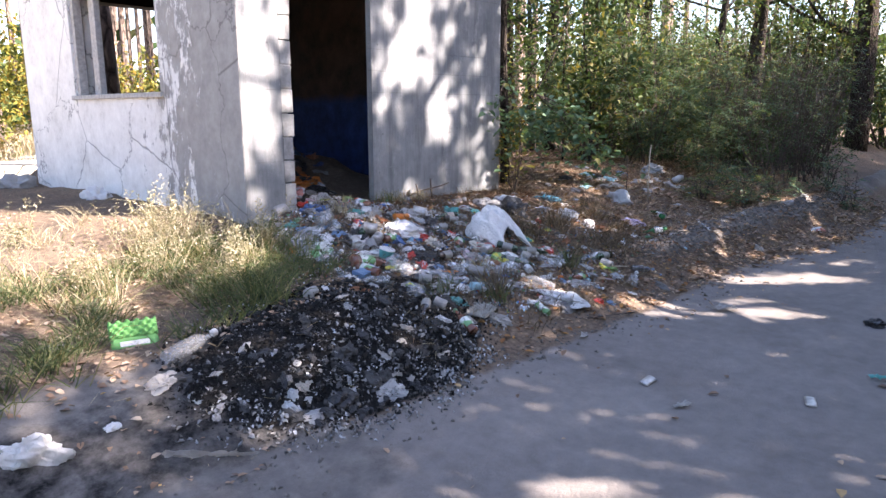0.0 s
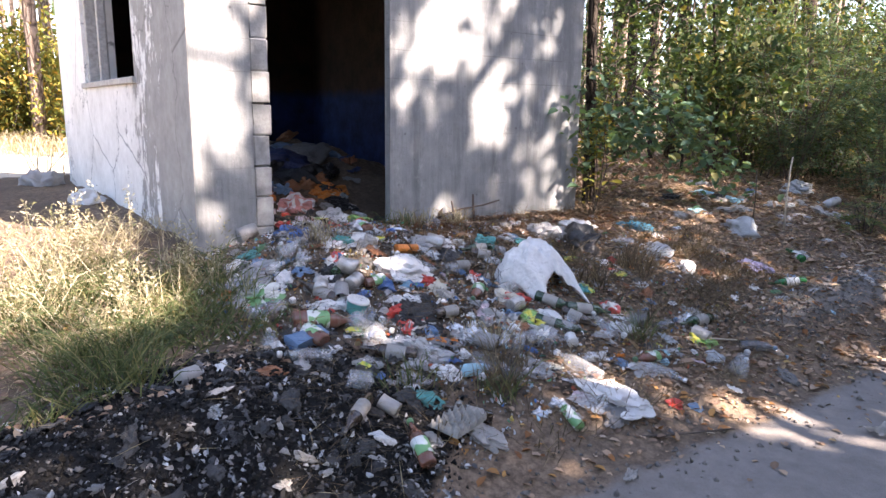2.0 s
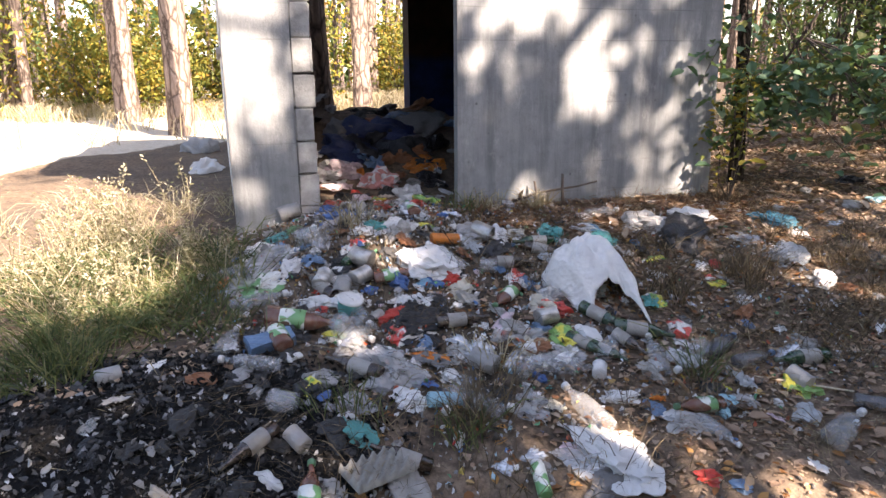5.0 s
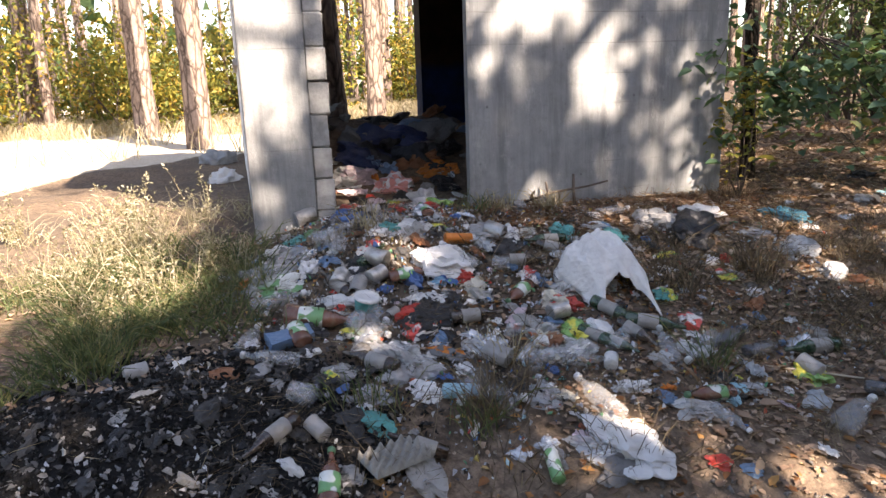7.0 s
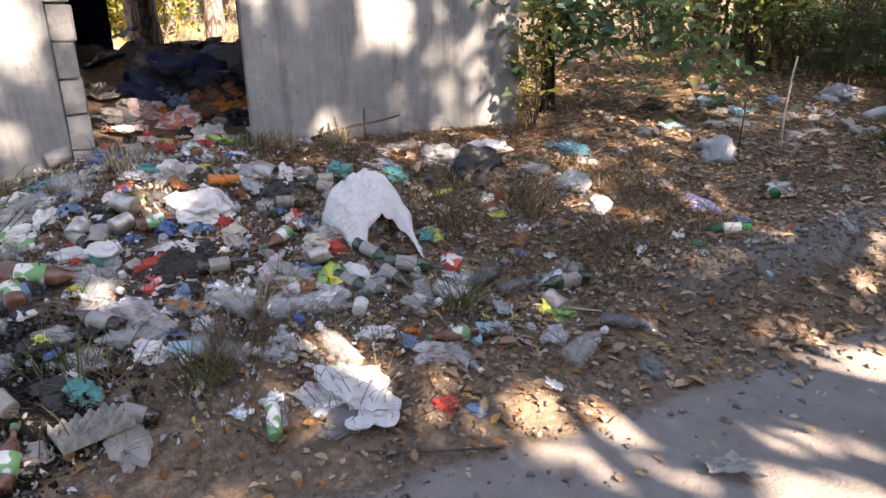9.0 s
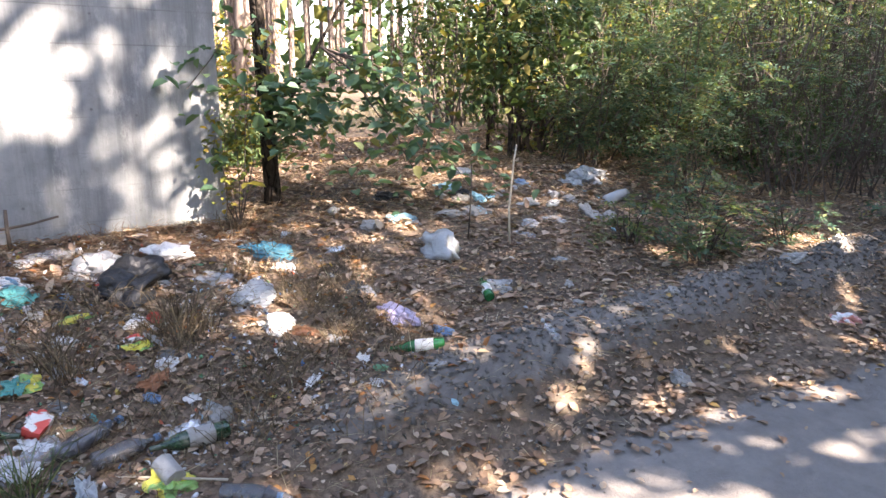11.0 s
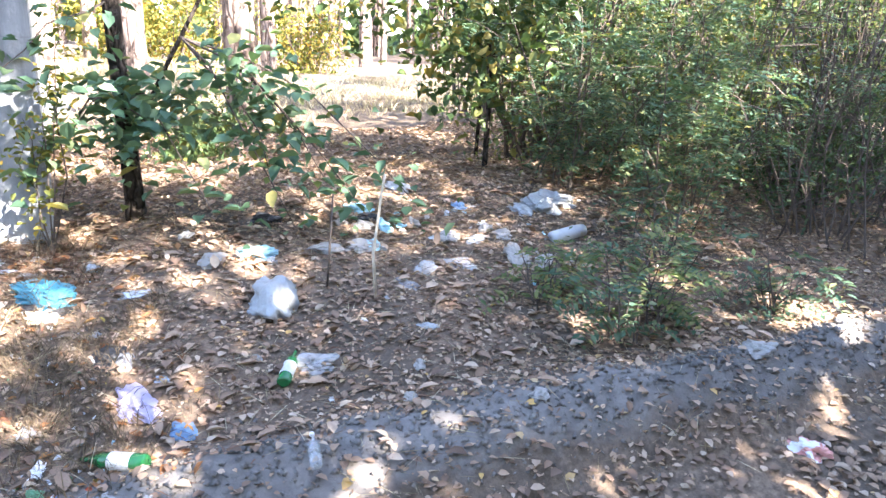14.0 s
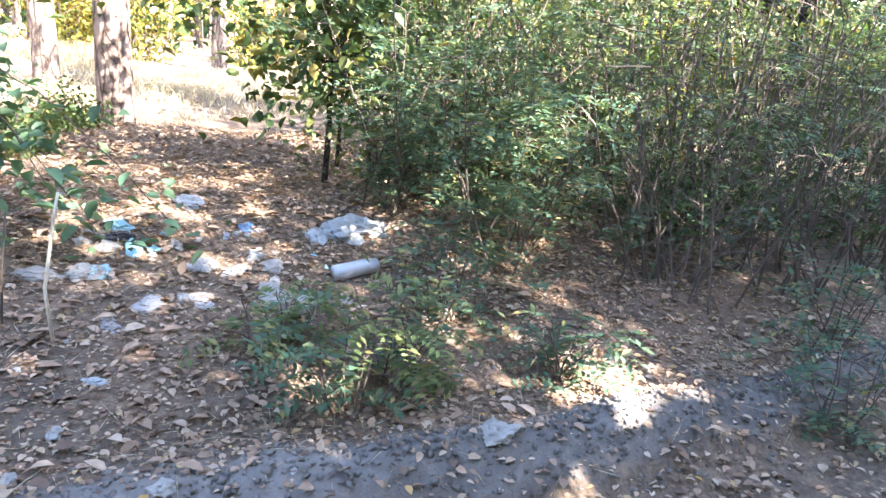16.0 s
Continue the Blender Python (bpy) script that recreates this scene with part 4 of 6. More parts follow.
for i, (x, y, mt, h, n) in enumerate(((2.72, 3.0, FRESHGRASS, 0.2, 5), (3.2, 2.95, DEADGRASS, 0.26, 10), (3.12, 2.88, FRESHGRASS, 0.18, 5), (4.25, 3.0, FRESHGRASS, 0.24, 4), (1.6, 3.62, FRESHGRASS, 0.3, 9), (3.4, 3.3, DRYGRASS, 0.16, 5),
                                      (4.45, 3.55, DEADGRASS, 0.2, 8), (2.95, 4.55, DRYGRASS, 0.2, 6), (3.75, 4.75, FRESHGRASS, 0.16, 5), (4.3, 4.85, DRYGRASS, 0.14, 8), (3.9, 4.8, DRYGRASS, 0.14, 8), (2.3, 4.2, FRESHGRASS, 0.2, 8), (5.0, 3.6, DEADGRASS, 0.24, 14))):
    rr = np.random.default_rng(800 + i)
    q = np.array([(x, y, ground_z(x, y))] * n) + np.concatenate([rr.normal(size=(n, 2)) * 0.05, np.zeros((n, 1))], 1)
    grass("grass_tuft", q, rr, mt, h, 0.0026, 0.55, "tuft of grass growing through the rubbish", 12, 0.03)


def litter(name, n, x0, x1, y0, y1, seed, size, weight, label, mat=None, ratio=0.7, lift=0.008, broad=True):
    p, r = scatter(n, x0, x1, y0, y1, seed, weight)
    p[:, 2] += r.uniform(0.001, lift * 2.2, n)
    w = r.normal(size=(n, 3)) * np.array([1, 1, 0.2])
    tagged(new(name, leaves(name, p, w, size, ratio, mat or LITTER, r, broad=broad, up=0.86, fold=0.13)), label, "leaves", kind="stuff")


def on_bank(x, y):
    d = y - edge_y(x)
    return smooth(2.9, 4.3, x) * smooth(-0.15, 0.35, d) * (1 - 0.88 * berm(x, y))


def before_berm(x, y):
    """The strip between the dust of the road and the berm."""
    f = y - road_y(x)
    return smooth(4.6, 6.6, x) * smooth(-0.35, 0.1, f) * smooth(1.0, 0.5, f) * (1 - 0.9 * berm(x, y)) * (0.35 + 0.65 * smooth(-0.2, 0.25, fbm(x * 1.7, y * 1.7, 12)))


litter("leaves_in_grass", 2600, -2.5, 2.3, 2.7, 5.2, 78, 0.045, lambda x, y: smooth(3.0, 3.6, y), "fallen leaves and straw between the grass")
litter("straw", 10000, -2.5, 2.3, 3.2, 5.0, 79, 0.11, lambda x, y: smooth(3.3, 3.9, y - 0.1 * x), "broken straw lying between the grass", DRYGRASS, 0.016, 0.02, False)
litter("leaf_crumbs", 30000, 3.4, 11.5, 2.1, 6.5, 93, 0.022, on_bank, "crumbled brown leaf fragments on the bank")
litter("fallen_leaves", 32000, 3.0, 12.5, 2.0, 9.0, 71, 0.042, on_bank, "brown fallen leaves covering the bank")
litter("large_fallen_leaves", 2800, 3.6, 12.0, 2.0, 8.0, 87, 0.075, on_bank, "large curled tan leaves lying on the bank", None, 0.58, 0.016)
litter("leaf_strip", 2300, 4.8, 12.5, 1.5, 2.9, 88, 0.052, before_berm, "pale fallen leaves drifted before the berm", None, 0.7, 0.012)
litter("leaf_stalks", 9000, 4.2, 11.0, 2.2, 6.5, 89, 0.12, on_bank, "pale broken stems among the fallen leaves", DRYGRASS, 0.022, 0.012, False)
litter("leaves_by_road", 300, -1, 12, 1.2, 2.6, 72, 0.042, lambda x, y: smooth(-0.8, 0.0, y - road_y(x)) * (0.12 + 0.88 * smooth(2.5, 4.5, x)), "fallen leaves along the edge of the road")
litter("leaves_on_road", 80, -0.5, 12, -0.5, 2.2, 73, 0.055, None, "single yellow and brown leaves on the road")
litter("straw_in_rubbish", 7000, 1.9, 5.9, 2.45, 4.9, 94, 0.10, lambda x, y: 0.25 + 0.75 * smooth(-0.2, 0.2, fbm(x * 2, y * 2, 15)), "fine dead straw and needles between the rubbish", DEADGRASS, 0.02, 0.03, False)
litter("orange_leaves", 900, 2.6, 6.2, 2.3, 4.9, 95, 0.05, None, "rusty orange fallen leaves among the rubbish", RUSTLEAF, 0.6)
litter("leaves_in_rubbish", 900, 0.2, 5.5, 2.3, 4.9, 74, 0.045, lambda x, y: smooth(0.8, 1.5, ((x - 1.75) / 1.05) ** 2 + ((y - 3.0) / 0.68) ** 2), "fallen leaves among the rubbish")
litter("pine_needles", 15000, 3.6, 11, 2.6, 9.0, 75, 0.075, on_bank, "dead brown pine needles on the bank", NEEDLES_DEAD, 0.05, 0.01, False)
litter("needles_by_wall", 5000, 3.6, 5.9, 4.2, 4.96, 76, 0.08, None, "rusty pine needles heaped along the wall", NEEDLES_DEAD, 0.05, 0.015, False)
litter("twigs", 900, 0.0, 12, 2.3, 7, 77, 0.14, None, "broken twigs on the ground", DRYGRASS, 0.025, 0.015, False)


def stalk(x, y, points, r, label, mat=None, name="dry_stalk"):
    bm = bmesh.new()
    ring_mesh(bm, points, [r * (1 - 0.12 * k) for k in range(len(points))], 6)
    ob = new(name, from_bm(name, bm, mat or M_STRAW, True))
    ob.location = (x, y, ground_z(x, y))
    return tagged(ob, label, "stick")


stalk(7.2, 3.75, [(0, 0, -0.03), (-0.02, 0.0, 0.25), (0.03, 0.02, 0.55), (0.05, 0.02, 0.66)], 0.009, "bleached dry stalk standing in the fallen leaves")
stalk(7.0, 3.95, [(0, 0, -0.03), (0.02, 0, 0.25), (0.05, 0.03, 0.5)], 0.006, "short dead stalk standing in the fallen leaves", M_TWIG)
stalk(4.7, 2.85, [(-0.35, 0.25, 0.03), (-0.1, 0.05, 0.03), (0.12, -0.12, 0.02)], 0.006, "pale dead stick lying on the bank")
stalk(4.45, 4.88, [(-0.32, 0.02, 0.05), (-0.1, 0.03, 0.1), (0.16, 0.0, 0.13), (0.3, -0.02, 0.16)], 0.011, "rusty bent rod lying against the wall", M_TWIG, "rusty_rod")
stalk(4.5, 4.86, [(0.0, 0.0, -0.03), (0.0, 0.03, 0.12), (0.005, 0.04, 0.22)], 0.012, "short rusty rod standing at the wall", M_TWIG, "rusty_rod")
stalk(4.3, 4.88, [(0.0, 0.0, -0.03), (0.01, 0.02, 0.1), (0.0, 0.03, 0.17)], 0.01, "short rusty rod standing at the wall", M_TWIG, "rusty_rod")
stalk(3.7, 2.35, [(-0.25, 0.12, 0.03), (0.0, 0.0, 0.025), (0.3, -0.12, 0.02)], 0.006, "thin dead twig lying at the road edge", M_TWIG)
# ---------------------------------------------------------------- rubbish: materials
def mat_film(name, base, rough=0.35, alpha=1.0, dirt=0.35, through=0.25):
    """Thin plastic or paper: dull folds, smears of dirt, light shining through."""
    k = Mat(name, rough=rough, spec=0.5).local()
    r = k.random()
    c = k.mix(k.ramp(r, [(0.0, 0.35), (0.5, 0.0)]), base, tuple(q * 0.62 for q in base))
    c = k.mix(k.ramp(k.noise(9, 5, 0.7), [(0.45, 0.0), (0.72, dirt)]), c, (0.17, 0.145, 0.115))
    k.color(c)
    k.b.inputs["Alpha"].default_value = alpha
    k.bump(k.mix(0.5, k.voronoi(42, vec=None), k.noise(30, 5, 0.65, dist=1.5)), 0.75, 0.014)
    if through > 0:
        tr = k.node("ShaderNodeBsdfTranslucent")
        k.link(c, tr.inputs[0])
        mx = k.node("ShaderNodeMixShader", Fac=through * alpha)
        k.link(k.b.outputs[0], mx.inputs[1])
        k.link(tr.outputs[0], mx.inputs[2])
        k.link(mx.outputs[0], k.t.nodes["Material Output"].inputs[0])
    return k.m


def mat_packet(name, a, b, scale=14.0):
    """Printed wrapper in two colours."""
    k = Mat(name, rough=0.35, spec=0.5).local()
    f = k.ramp(k.noise(scale, 2, 0.4), [(0.47, 0.0), (0.5, 1.0)], "LINEAR")
    k.color(k.mix(k.ramp(k.noise(9, 5, 0.7), [(0.5, 0.0), (0.75, 0.4)]), k.mix(f, a, b), (0.17, 0.145, 0.115)))
    return k.bump(k.noise(38, 4), 0.4, 0.008).m


FILM = {
    "white": mat_film("white_plastic", (0.82, 0.80, 0.77), 0.3, 1.0, 0.22), "bright": mat_film("milky_plastic", (0.82, 0.81, 0.79), 0.3, 0.85, 0.15), "grey": mat_film("grey_plastic", (0.40, 0.39, 0.375)),
    "darkgrey": mat_film("dark_grey_cloth", (0.17, 0.165, 0.16), 0.8, 1, 0.3, 0.05), "dirty": mat_film("dirty_white_plastic", (0.40, 0.375, 0.34), 0.5, 1, 0.5), "black": mat_film("black_plastic", (0.01, 0.01, 0.011), 0.45, 1, 0.06, 0),
    "navy": mat_film("dark_blue_tarpaulin", (0.012, 0.026, 0.09), 0.55, 1, 0.2, 0), "blue": mat_film("blue_plastic", (0.07, 0.16, 0.38)), "skyblue": mat_film("sky_blue_plastic", (0.20, 0.40, 0.54)), "teal": mat_film("turquoise_plastic", (0.10, 0.40, 0.37)),
    "tealdark": mat_film("teal_cloth", (0.045, 0.19, 0.25), 0.7, 1.0, 0.2, 0.05), "cyan": mat_film("pale_blue_plastic", (0.36, 0.62, 0.70)), "bluewhite": mat_film("bluish_white_plastic", (0.46, 0.48, 0.485), 0.4, 1, 0.5), "bluegrey": mat_film("blue_grey_plastic", (0.16, 0.27, 0.42)),
    "red": mat_film("red_plastic", (0.60, 0.06, 0.04)), "orange": mat_film("orange_plastic", (0.75, 0.24, 0.04)), "rust": mat_film("rust_brown_card", (0.26, 0.11, 0.05), 0.85, 1, 0.3, 0), "pinkish": mat_film("pale_pink_plastic", (0.68, 0.54, 0.56)),
    "pinkred": mat_packet("pink_white_bag", (0.70, 0.68, 0.66), (0.65, 0.28, 0.24)), "redwhite": mat_packet("red_white_packet", (0.62, 0.08, 0.06), (0.68, 0.64, 0.58)), "greenpk": mat_packet("green_white_packet", (0.13, 0.30, 0.12), (0.62, 0.63, 0.58)),
    "yellowg": mat_packet("yellow_green_packet", (0.62, 0.55, 0.08), (0.20, 0.38, 0.10)), "lilac": mat_film("lilac_plastic", (0.55, 0.49, 0.68)), "foil": mat_film("silver_foil", (0.66, 0.67, 0.68), 0.25, 1, 0.3, 0), "film": mat_film("clear_film", (0.76, 0.75, 0.73), 0.12, 0.34, 0.2, 0.2),
    "burnt": mat_film("burnt_plastic", (0.035, 0.034, 0.033), 0.75, 1, 0.16, 0), "cream": mat_film("cream_paper", (0.66, 0.60, 0.48), 0.7), "greenp": mat_film("green_plastic", (0.12, 0.28, 0.14)), "yellow": mat_film("yellow_plastic", (0.60, 0.50, 0.18))}
FILM["foil"].node_tree.nodes["Principled BSDF"].inputs["Metallic"].default_value = 0.6


def mat_glass(name, base, alpha, rough=0.08, dirt=0.35):
    k = Mat(name, rough=rough, spec=0.6).local()
    k.color(k.mix(k.ramp(k.noise(14, 5, 0.7), [(0.45, 0.0), (0.7, dirt)]), base, (0.30, 0.27, 0.23)))
    k.b.inputs["Alpha"].default_value = alpha
    return k.m


GLASS = {"clear": mat_glass("clear_plastic_bottle", (0.50, 0.505, 0.505), 0.27, 0.05, 0.2), "brown_pet": mat_glass("brown_plastic", (0.16, 0.06, 0.035), 0.85), "darkgreen": mat_glass("dark_green_glass", (0.012, 0.045, 0.02), 0.95),
         "green": mat_glass("green_glass", (0.012, 0.13, 0.035), 0.92, 0.06, 0.12), "dark": mat_glass("brown_glass", (0.035, 0.02, 0.012), 0.95), "smoke": mat_glass("smoky_plastic", (0.10, 0.10, 0.105), 0.65, 0.15), "grey": mat_glass("grey_plastic_tube", (0.42, 0.44, 0.46), 1, 0.4)}
LABEL = {"brown_pet": FILM["greenpk"], "green": FILM["white"], "darkgreen": FILM["dirty"], "dark": FILM["dirty"], "clear": None, "smoke": None, "grey": None}
CAP = {"brown_pet": FILM["greenp"], "clear": FILM["white"], "smoke": FILM["bluegrey"]}

# ---------------------------------------------------------------- rubbish: shapes
SEED = [1000]


def next_seed():
    SEED[0] += 1
    return SEED[0]


def crumple(size, flat, seed, fine=3):
    """A crumpled hollow lump of sheet: sharp folds over soft bulges, its underside pressed flat."""
    rr = random.Random(seed)
    bm = bmesh.new()
    bmesh.ops.create_icosphere(bm, subdivisions=fine, radius=1.0)
    o = Vector((rr.uniform(-50, 50), rr.uniform(-50, 50), rr.uniform(-50, 50)))
    lx, ly = rr.uniform(0.9, 1.35), rr.uniform(0.55, 0.95)
    for v in bm.verts:
        d = v.co.normalized()
        q = d + 0.3 * noise.noise_vector(d * 1.9 + o)
        dent = noise.voronoi(q * 1.9 + o)[0][0] * 0.62 + noise.voronoi(q * 4.1 - o)[0][0] * 0.30
        p = d * (0.42 + 0.55 * noise.noise(d * 1.3 + o) + dent + 0.10 * abs(noise.noise(q * 9.5 - o)))
        p.z = p.z * flat if p.z > 0 else p.z * flat * 0.35
        v.co = Vector((p.x * lx, p.y * ly, p.z)) * size * 0.55
    return bm


def sheet(size, seed, n=14, wave=0.12):
    """A torn, creased sheet with a ragged outline."""
    rr = random.Random(seed)
    bm = bmesh.new()
    o = Vector((rr.uniform(-50, 50), rr.uniform(-50, 50), 0))
    g = []
    lx, ly = rr.uniform(0.9, 1.2), rr.uniform(0.4, 0.85)
    for j in range(n):
        for i in range(n):
            u, w = i / (n - 1) - 0.5, j / (n - 1) - 0.5
            a = math.atan2(w, u)
            out = 0.72 + 0.5 * noise.noise(Vector((math.cos(a) * 1.1, math.sin(a) * 1.1, 0)) + o) + 0.3 * noise.noise(Vector((math.cos(a) * 4, math.sin(a) * 4, 5)) + o)
            k = max(abs(u), abs(w)) / max(1e-6, math.hypot(u, w))
            k = lerp(1.0, k * 1.15, 0.6) * out
            p = Vector((u, w, 0))
            h = noise.voronoi(p * 3.1 + o)[0][0] * wave * 1.7 + noise.voronoi(p * 7 - o)[0][0] * wave * 0.8 + 0.01
            g.append(bm.verts.new((u * lx * k * size, w * ly * k * size, h * size)))
    for j in range(n - 1):
        for i in range(n - 1):
            bm.faces.new((g[j * n + i], g[j * n + i + 1], g[(j + 1) * n + i + 1], g[(j + 1) * n + i]))
    return bm


def settle(ob, x, y, yaw, lift=0.0, tilt=True):
    e = 0.05
    nx, ny = (ground_z(x - e, y) - ground_z(x + e, y)) / (2 * e), (ground_z(x, y - e) - ground_z(x, y + e)) / (2 * e)
    up = Vector((nx, ny, 1)).normalized() if tilt else Vector((0, 0, 1))
    m = Vector((0, 0, 1)).rotation_difference(up).to_matrix().to_4x4() @ Matrix.Rotation(yaw, 4, "Z")
    m.translation = (x, y, ground_z(x, y) + lift)
    ob.matrix_world = m
    return ob


def bag(x, y, size, colour, flat, label, group="rubbish on the dump", name=None):
    s = next_seed()
    rr = random.Random(s)
    if len(label.split()) < 4:
        label += " in the rubbish"
    if x > 5:
        size *= 0.8
    if x > 6 and colour == "white":
        colour = "dirty"
    if flat < 0.21:
        bm = sheet(size, s)
    else:
        bm = crumple(size, flat, s, 4 if size > 0.13 else 3 if size > 0.05 else 2)
    nm = name or {"foil": "foil_scrap", "film": "plastic_film", "black": "black_bag", "rust": "cardboard_scrap", "darkgrey": "rag", "redwhite": "snack_packet", "yellowg": "snack_packet", "greenpk": "plastic_packet"}.get(colour, "plastic_bag" if size > 0.12 else "wrapper")
    if "strip" in label:
        bmesh.ops.scale(bm, vec=(1.5, 0.25, 1.0), verts=bm.verts)
    ob = new(nm, from_bm(nm, bm, FILM[colour], size > 0.3))
    settle(ob, x, y, rr.uniform(0, math.tau), 0.005)
    return tagged(ob, label, "litter", group)


def lathe(profile, sides=14):
    """Turns (x, r) pairs about the x axis."""
    bm = bmesh.new()
    rings = [[bm.verts.new((x, r * math.cos(k * math.tau / sides), r * math.sin(k * math.tau / sides))) for k in range(sides)] for x, r in profile]
    for a, b in zip(rings, rings[1:]):
        for k in range(sides):
            bm.faces.new((a[k], b[k], b[(k + 1) % sides], a[(k + 1) % sides]))
    bm.faces.new(rings[0])
    bm.faces.new(rings[-1][::-1])
    return bm


def bottle(x, y, length, kind, yaw, label, group="bottles on the dump"):
    s = next_seed()
    rr = random.Random(s)
    L = max(0.15, min(0.34, length))
    R = L * (0.16 if kind in ("clear", "brown_pet", "smoke", "grey") else 0.125)
    ob = new("bottle" if kind != "grey" else "plastic_tube")
    settle(ob, x, y, radians(yaw), 0.0)
    glassy = kind in ("green", "darkgreen", "dark")
    prof = [(-0.5, 0.55), (-0.495, 0.85), (-0.47, 1.0), (-0.2, 1.0), (0.0, 1.0), (0.13, 0.97), (0.22, 0.75), (0.29, 0.45), (0.35, 0.33), (0.46, 0.29), (0.5, 0.30)]
    if kind == "grey":
        prof = [(-0.5, 1.0), (-0.2, 1.0), (0.2, 1.0), (0.5, 1.0)]
    bm = lathe([(px * L, pr * R) for px, pr in prof], 16)
    o = Vector((rr.uniform(-30, 30), 0, rr.uniform(-30, 30)))
    for v in bm.verts:
        if not glassy:
            q = 0.2 * R * noise.noise(v.co * (5 / L) + o)
            v.co.y += q
            v.co.z = v.co.z * (0.8 if kind != "grey" else 1) + q * 0.6
        v.co.z += R * (0.86 if not glassy else 0.97)
    part("body", bm, GLASS[kind], ob, smooth_shade=True)
    lab = LABEL[kind]
    if lab:
        bm = lathe([(-0.30 * L, R * 1.01), (-0.28 * L, R * 1.025), (0.02 * L, R * 1.025), (0.04 * L, R * 1.01)], 16)
        for v in bm.verts:
            v.co.z += R * 0.97
            if not glassy:
                v.co.z = R * 0.86 + (v.co.z - R * 0.97) * 0.84
        part("label", bm, lab, ob, "faded paper label", True)
    if kind in CAP:
        bm = lathe([(0.44 * L, R * 0.36), (0.45 * L, R * 0.40), (0.52 * L, R * 0.40), (0.53 * L, R * 0.34)], 12)
        for v in bm.verts:
            v.co.z += R * 0.86
        part("cap", bm, CAP[kind], ob, "screw cap", True)
    return tagged(ob, label, "bottle" if kind != "grey" else "tube", group)


CANMAT = {"tin": mat_plain("rusty_tin", (0.42, 0.40, 0.37), 0.4, 0.4, 18, 0.7), "orange_can": FILM["orange"], "greycup": FILM["grey"], "green_can": FILM["greenpk"], "cyan_can": FILM["cyan"], "whitecap": FILM["white"], "glass": GLASS["clear"]}


def can(x, y, length, kind, yaw, label, group="cans and cups on the dump"):
    rr = random.Random(next_seed())
    L = max(0.06, min(0.2, length))
    if len(label.split()) < 4:
        label += " in the rubbish"
    R = {"tin": 0.42, "greycup": 0.38, "whitecap": 0.45, "glass": 0.42, "orange_can": 0.2, "green_can": 0.2, "cyan_can": 0.22}[kind] * L
    squash = 0.3 if label.startswith(("flattened", "crushed")) else 1.0
    if squash < 1:
        L, R = min(L, 0.12), 0.03
    ob = new("tin_can" if kind == "tin" else "plastic_cup" if kind in ("greycup", "whitecap", "glass") else "spray_can")
    settle(ob, x, y, radians(yaw))
    prof = [(-0.5, 0.9), (-0.48, 1.0), (0.0, 1.0), (0.46, 1.0), (0.48, 1.04), (0.5, 1.0), (0.5, 0.92), (0.44, 0.9), (-0.4, 0.86)]
    bm = lathe([(px * L, pr * R) for px, pr in prof], 16)
    for v in bm.verts:
        v.co.z += R + 0.15 * R * noise.noise(v.co * 18)
        v.co.z *= squash
    part("body", bm, CANMAT[kind], ob, smooth_shade=True)
    if kind in ("green_can", "orange_can", "cyan_can"):
        bm = lathe([(0.5 * L, R * 0.8), (0.51 * L, R * 0.85), (0.62 * L, R * 0.8), (0.64 * L, R * 0.6)], 12)
        for v in bm.verts:
            v.co.z += R
        part("cap", bm, FILM["white"], ob, "white cap", True)
    return tagged(ob, label, "can", group)


def tub(x, y, size, label):
    ob = new("plastic_tub")
    settle(ob, x, y, 0.3, 0.02)
    bm = lathe([(0, size * 0.40), (0.01, size * 0.42), (size * 0.55, size * 0.5), (size * 0.56, size * 0.5)], 20)
    bmesh.ops.rotate(bm, matrix=Matrix.Rotation(-math.pi / 2, 3, "Y"), verts=bm.verts)
    part("pot", bm, FILM["teal"], ob, "turquoise pot", True)
    bm = lathe([(size * 0.565, size * 0.53), (size * 0.6, size * 0.54), (size * 0.68, size * 0.52), (size * 0.69, size * 0.4), (size * 0.66, size * 0.36)], 20)
    bmesh.ops.rotate(bm, matrix=Matrix.Rotation(-math.pi / 2, 3, "Y"), verts=bm.verts)
    part("lid", bm, FILM["white"], ob, "white lid", True)
    ob.rotation_euler.y += 0.35
    return tagged(ob, label, "tub")


